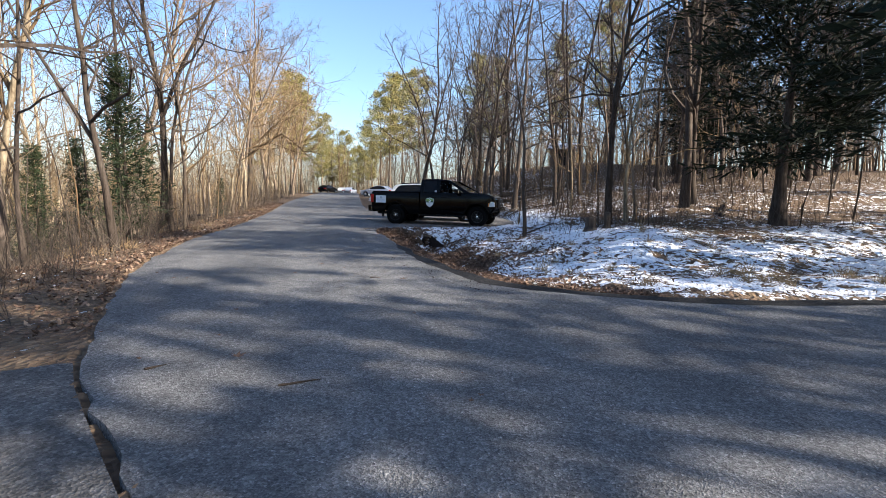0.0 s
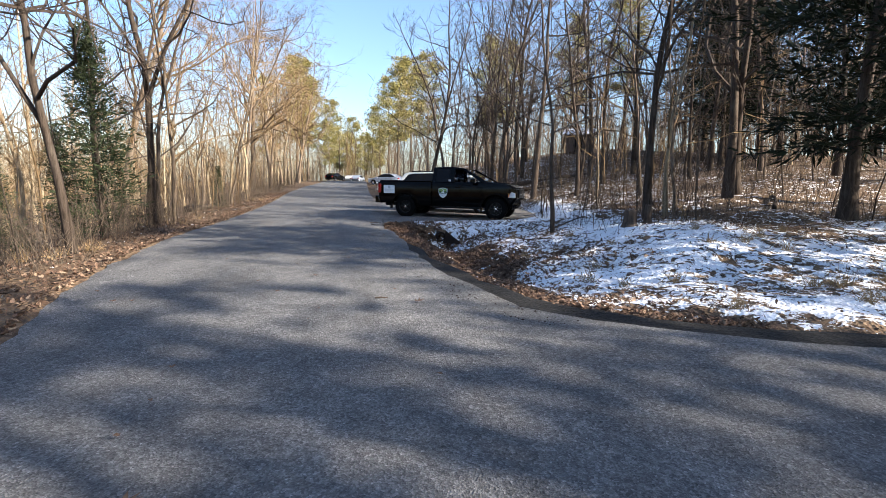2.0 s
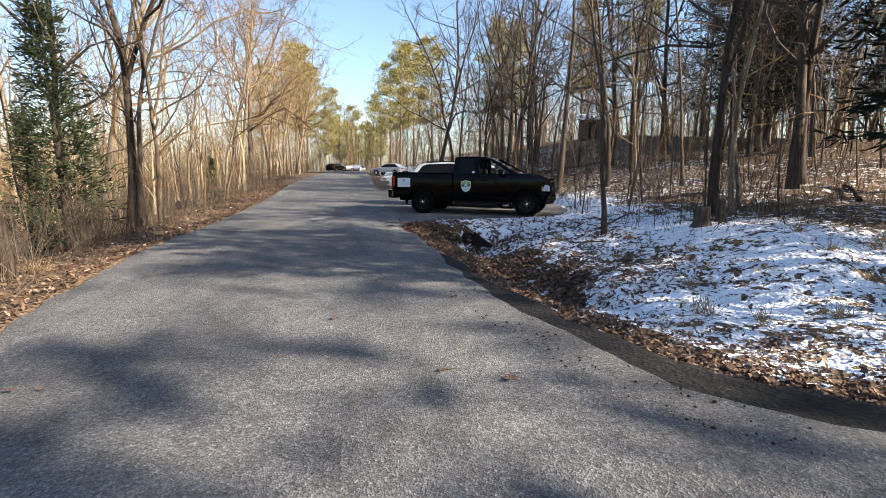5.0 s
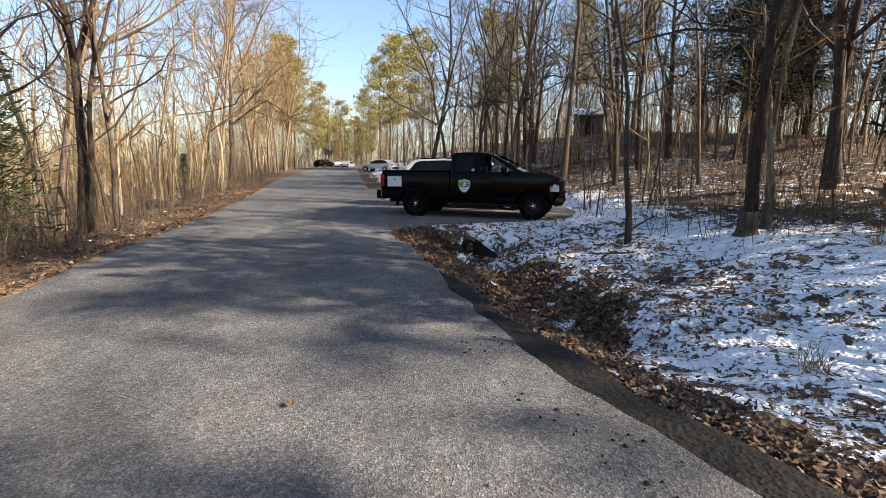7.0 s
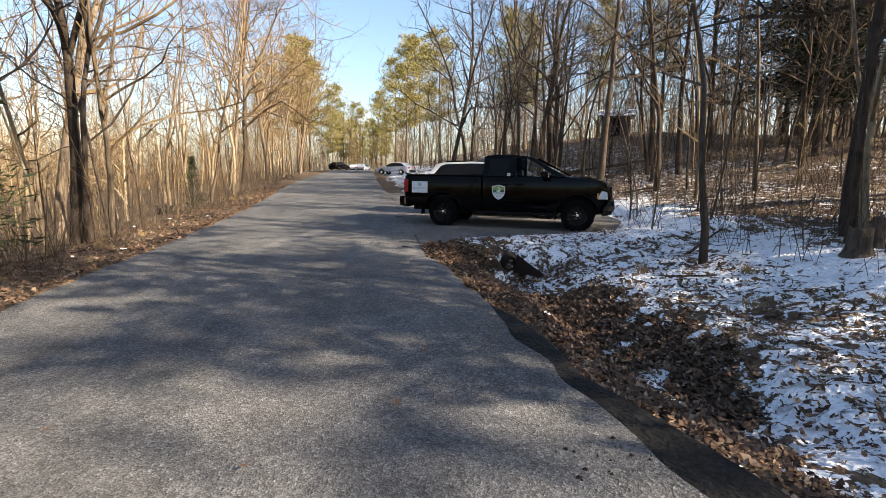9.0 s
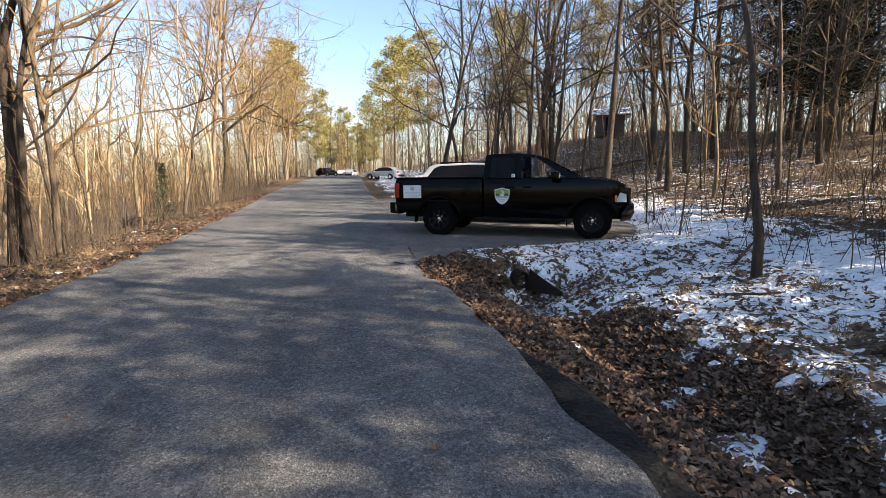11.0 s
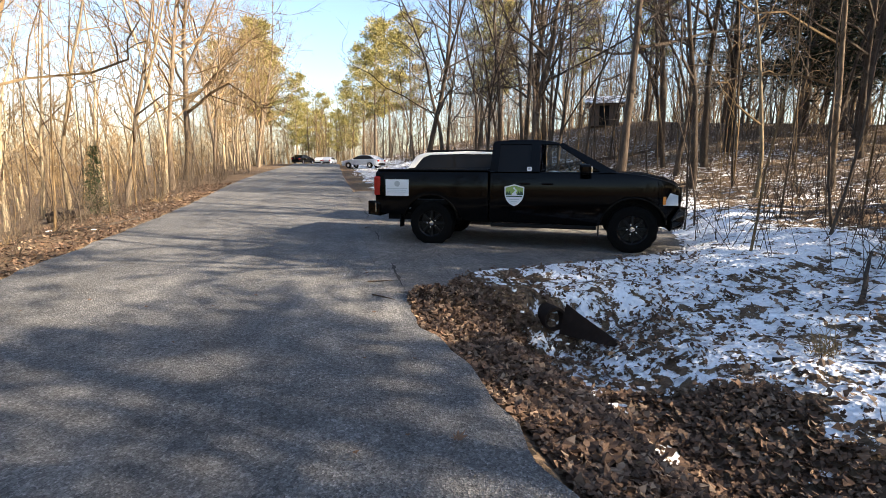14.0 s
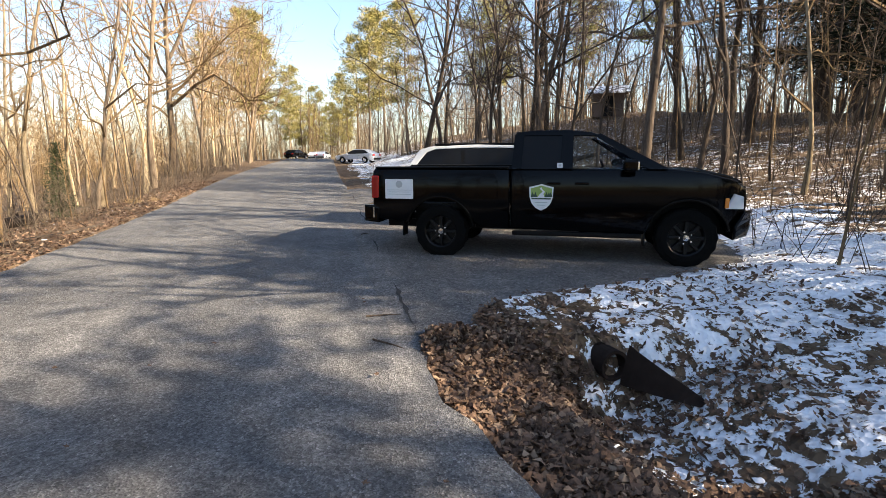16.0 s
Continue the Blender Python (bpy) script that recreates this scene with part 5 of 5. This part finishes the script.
def log(x, y, length, r, turn, seed, mat="dark", up=0.0):
    V, F = [], []
    q = random.Random(seed)
    pts, _d = bent(q, Vector((-length / 2, 0, 0)), Vector((1, 0, 0)), length, 8, 0.05, 0.0)
    for p in pts:
        p.z *= 0.3
    tube(V, F, pts, [r * (1 - 0.05 * i) for i in range(9)], 9)
    F += [tuple(range(8, -1, -1)), tuple(range(len(V) - 9, len(V)))]
    for i in range(4):
        k = q.randint(1, 7)
        thorn(V, F, pts[k], pts[k] + Vector((q.gauss(0, 1), q.gauss(0, 1), abs(q.gauss(0, 0.8)))).normalized() * length * 0.16, r * 0.3)
    ob = new("fallen_log", mesh("fallen_log", V, F, M[mat], True))
    dx, dy = math.cos(turn) * length / 2, math.sin(turn) * length / 2
    za, zb = gz(x - dx, y - dy), gz(x + dx, y + dy)
    ob.matrix_basis = Matrix.Translation((x, y, (za + zb) / 2 + r * 0.6 + up)) @ Matrix.Rotation(turn, 4, "Z") @ Matrix.Rotation(-math.atan2(zb - za, length), 4, "Y")
    tagged(ob, "fallen bare log lying in the leaf litter", "log", "fallen logs")


for a in ((-5.6, 25.5, 3.2, 0.06, 1.2, 1), (-8.6, 32.5, 2.2, 0.22, 0.5, 2), (-9.8, 34.0, 1.2, 0.25, 1.4, 3), (-7.0, 19.0, 2.6, 0.05, 0.4, 4), (10.5, 33, 6.5, 0.13, 0.3, 5), (13.5, 37.5, 7.0, 0.15, 0.15, 6), (9.5, 27.5, 4.0, 0.07, -0.3, 7), (14.0, 17.6, 3.0, 0.07, 0.7, 8), (6.6, 17.9, 2.0, 0.03, 0.6, 9), (4.6, 16.2, 1.6, 0.025, -0.5, 10)):
    log(*a)
# small sticks on the road
for i, (x, y, ln, t) in enumerate(((0.52, 18.48, 0.55, -0.6), (0.45, 19.3, 0.35, -0.05), (0.3, 8.3, 0.18, 0.4), (-1.5, 4.2, 0.25, 0.8), (-0.4, 3.7, 0.3, 0.3), (0.62, 24.5, 0.4, 1.0))):
    V, F = [], []
    pts, _d = bent(random.Random(i), Vector((-ln / 2, 0, 0.012)), Vector((1, 0, 0)), ln, 4, 0.08, 0)
    tube(V, F, pts, [0.010, 0.009, 0.008, 0.006, 0.003], 5)
    ob = tagged(new("stick", mesh("stick", V, F, M["dark"])), "thin dark stick lying on the asphalt", "stick", "sticks on the road")
    ob.matrix_basis = Matrix.Translation((x, y, float(road_z(y)) + 0.004)) @ Matrix.Rotation(t, 4, "Z")


def one_leaf(x, y, k, turn, seed):
    q = random.Random(seed)
    V = [(0, 0, 0.012)]
    n = 16
    for i in range(n):
        a = 2 * math.pi * i / n
        rr = k * (0.5 if i % 2 else 0.24) * (1 + 0.25 * math.cos(a)) * q.uniform(0.8, 1.15)
        V.append((rr * math.cos(a), rr * math.sin(a) * 0.8, 0.01 + 0.35 * rr * rr / k + q.uniform(0, 0.012)))
    F = [(0, 1 + i, 1 + (i + 1) % n) for i in range(n)]
    ob = tagged(new("oak_leaf", mesh("oak_leaf", V, F, M["leaf"])), "curled brown oak leaf lying on the asphalt", "leaf", "leaves on the road")
    ob.matrix_basis = Matrix.Translation((x, y, float(road_z(y)) + 0.012)) @ Matrix.Rotation(turn, 4, "Z")


for i, (x, y, k, t) in enumerate(((-0.96, 4.32, 0.16, 0.5), (0.72, 8.03, 0.16, 0.2), (-0.63, 9.76, 0.1, 2), (0.55, 15.3, 0.12, 1), (-2.75, 8.3, 0.09, 0.2), (0.1, 12.5, 0.1, 2.4), (-0.2, 11.5, 0.09, 1.2))):
    one_leaf(x, y, k, t, i)
rt = random.Random(15)
for i in range(46):
    x, y = rt.uniform(-3.6, 0.9), rt.uniform(3, 20)
    if on_grid(paved, x, y) > 0.99:
        one_leaf(x, y, rt.uniform(0.03, 0.07), rt.uniform(0, 6), 100 + i)


def clods(n, seed):
    """Small dark crumbs of wet earth and leaf on the asphalt beside the gutter."""
    r = random.Random(seed)
    V, F = [], []
    place = beside(edge_r, -0.55, -0.03, 7.2, 10.5, 1)
    for _ in range(n):
        x, y = place(r)
        k, a0 = 0.004 + 0.015 * r.random() ** 2, r.uniform(0, 6.28)
        z = float(road_z(y)) + 0.006
        o = len(V)
        V.append((x, y, z + 0.35 * k + 0.004))
        for i in range(7):
            a = 2 * math.pi * i / 7 + a0
            w = k * r.uniform(0.55, 1.3)
            V.append((x + w * math.cos(a), y + w * math.sin(a), z - 0.004))
        F += [(o, o + 1 + i, o + 1 + (i + 1) % 7) for i in range(7)]
    tagged(new("dirt_crumbs", mesh("dirt_crumbs", V, F, M["rust"])), "dark crumbs of wet earth on the asphalt edge", "dirt", kind="stuff")


clods(130, 61)


def hut(x, y, turn):
    root = new("hut", None)
    n = Nodes("hut_wall", 0.9)
    n.color(n.mix(n.noise(2, 4), (0.09, 0.062, 0.045), (0.15, 0.11, 0.085)))
    w, d, h = 3.4, 3.0, 2.3
    for i in range(11):
        z = i * h / 11
        part("plank", B(-w / 2, w / 2, -d / 2, -d / 2 + 0.06, z, z + h / 11 - 0.012, 0.006), n.mat, root)
    part("wall", B(-w / 2, -w / 2 + 0.08, -d / 2 + 0.06, d / 2, 0, h), n.mat, root)
    part("wall", B(w / 2 - 0.08, w / 2, -d / 2 + 0.06, d / 2, 0, h), n.mat, root)
    part("wall", B(-w / 2 + 0.08, w / 2 - 0.08, d / 2 - 0.08, d / 2, 0, h), n.mat, root)
    part("door", B(-w / 2 - 0.03, -w / 2, -0.5, 0.45, 0.05, 2.0), M["trim"], root)
    rf = M["snowroof"]
    part("roof", prism([(-w / 2 - 0.6, h - 0.12), (0, h + 0.72), (w / 2 + 0.6, h - 0.12), (w / 2 + 0.6, h - 0.02), (0, h + 0.84), (-w / 2 - 0.6, h - 0.02)], -d / 2 - 0.5, d / 2 + 0.4), rf, root)
    part("gable", prism([(-w / 2, h - 0.05), (0, h + 0.70), (w / 2, h - 0.05)], -d / 2, -d / 2 + 0.06), n.mat, root)
    root.matrix_basis = Matrix.Translation((x, y, gz(x, y) - 0.1)) @ Matrix.Rotation(turn, 4, "Z") @ Matrix.Scale(0.8, 4)
    tagged(root, "small dark wooden hut with snow-dusted roof on the hill", "hut")


n = Nodes("snowy_shingles", 0.8)
n.color(n.mix(n.ramp(n.noise(2.2, 5), (0.46, 0), (0.55, 1)), (0.11, 0.095, 0.085), (0.75, 0.77, 0.8)))
M["snowroof"] = n.mat
hut(22.0, 53.6, radians(-28 + 90))


# dark crack where the lane meets the lot
M["crack"] = plain("crack_soil", (0.02, 0.019, 0.018), 0.95, vary=0.5)
for i, (y0, y1, w) in enumerate(((18.75, 20.6, 0.035), (22.6, 23.8, 0.03), (26.0, 28.6, 0.05), (30.5, 33.0, 0.04))):
    bm = bmesh.new()
    prev = None
    for k in range(25):
        y = y0 + (y1 - y0) * k / 24
        x = 0.70 + 0.05 * noise.noise(Vector((y * 1.4, 3, i))) + 0.02 * noise.noise(Vector((y * 7, 3, i)))
        ww = w * (0.25 + abs(noise.noise(Vector((y * 3, 9, i)))) * 1.6) * math.sin(math.pi * min(0.98, max(0.02, k / 24)))
        z = float(road_z(y)) + 0.0145
        row = [bm.verts.new((x - ww, y, z)), bm.verts.new((x + ww, y, z))]
        if prev:
            bm.faces.new((prev[0], prev[1], row[1], row[0]))
        prev = row
    ob = part("road_crack", bm, M["crack"], None)
    tagged(ob, "dirt-filled crack along the seam of lane and lot", "crack", kind="structure")
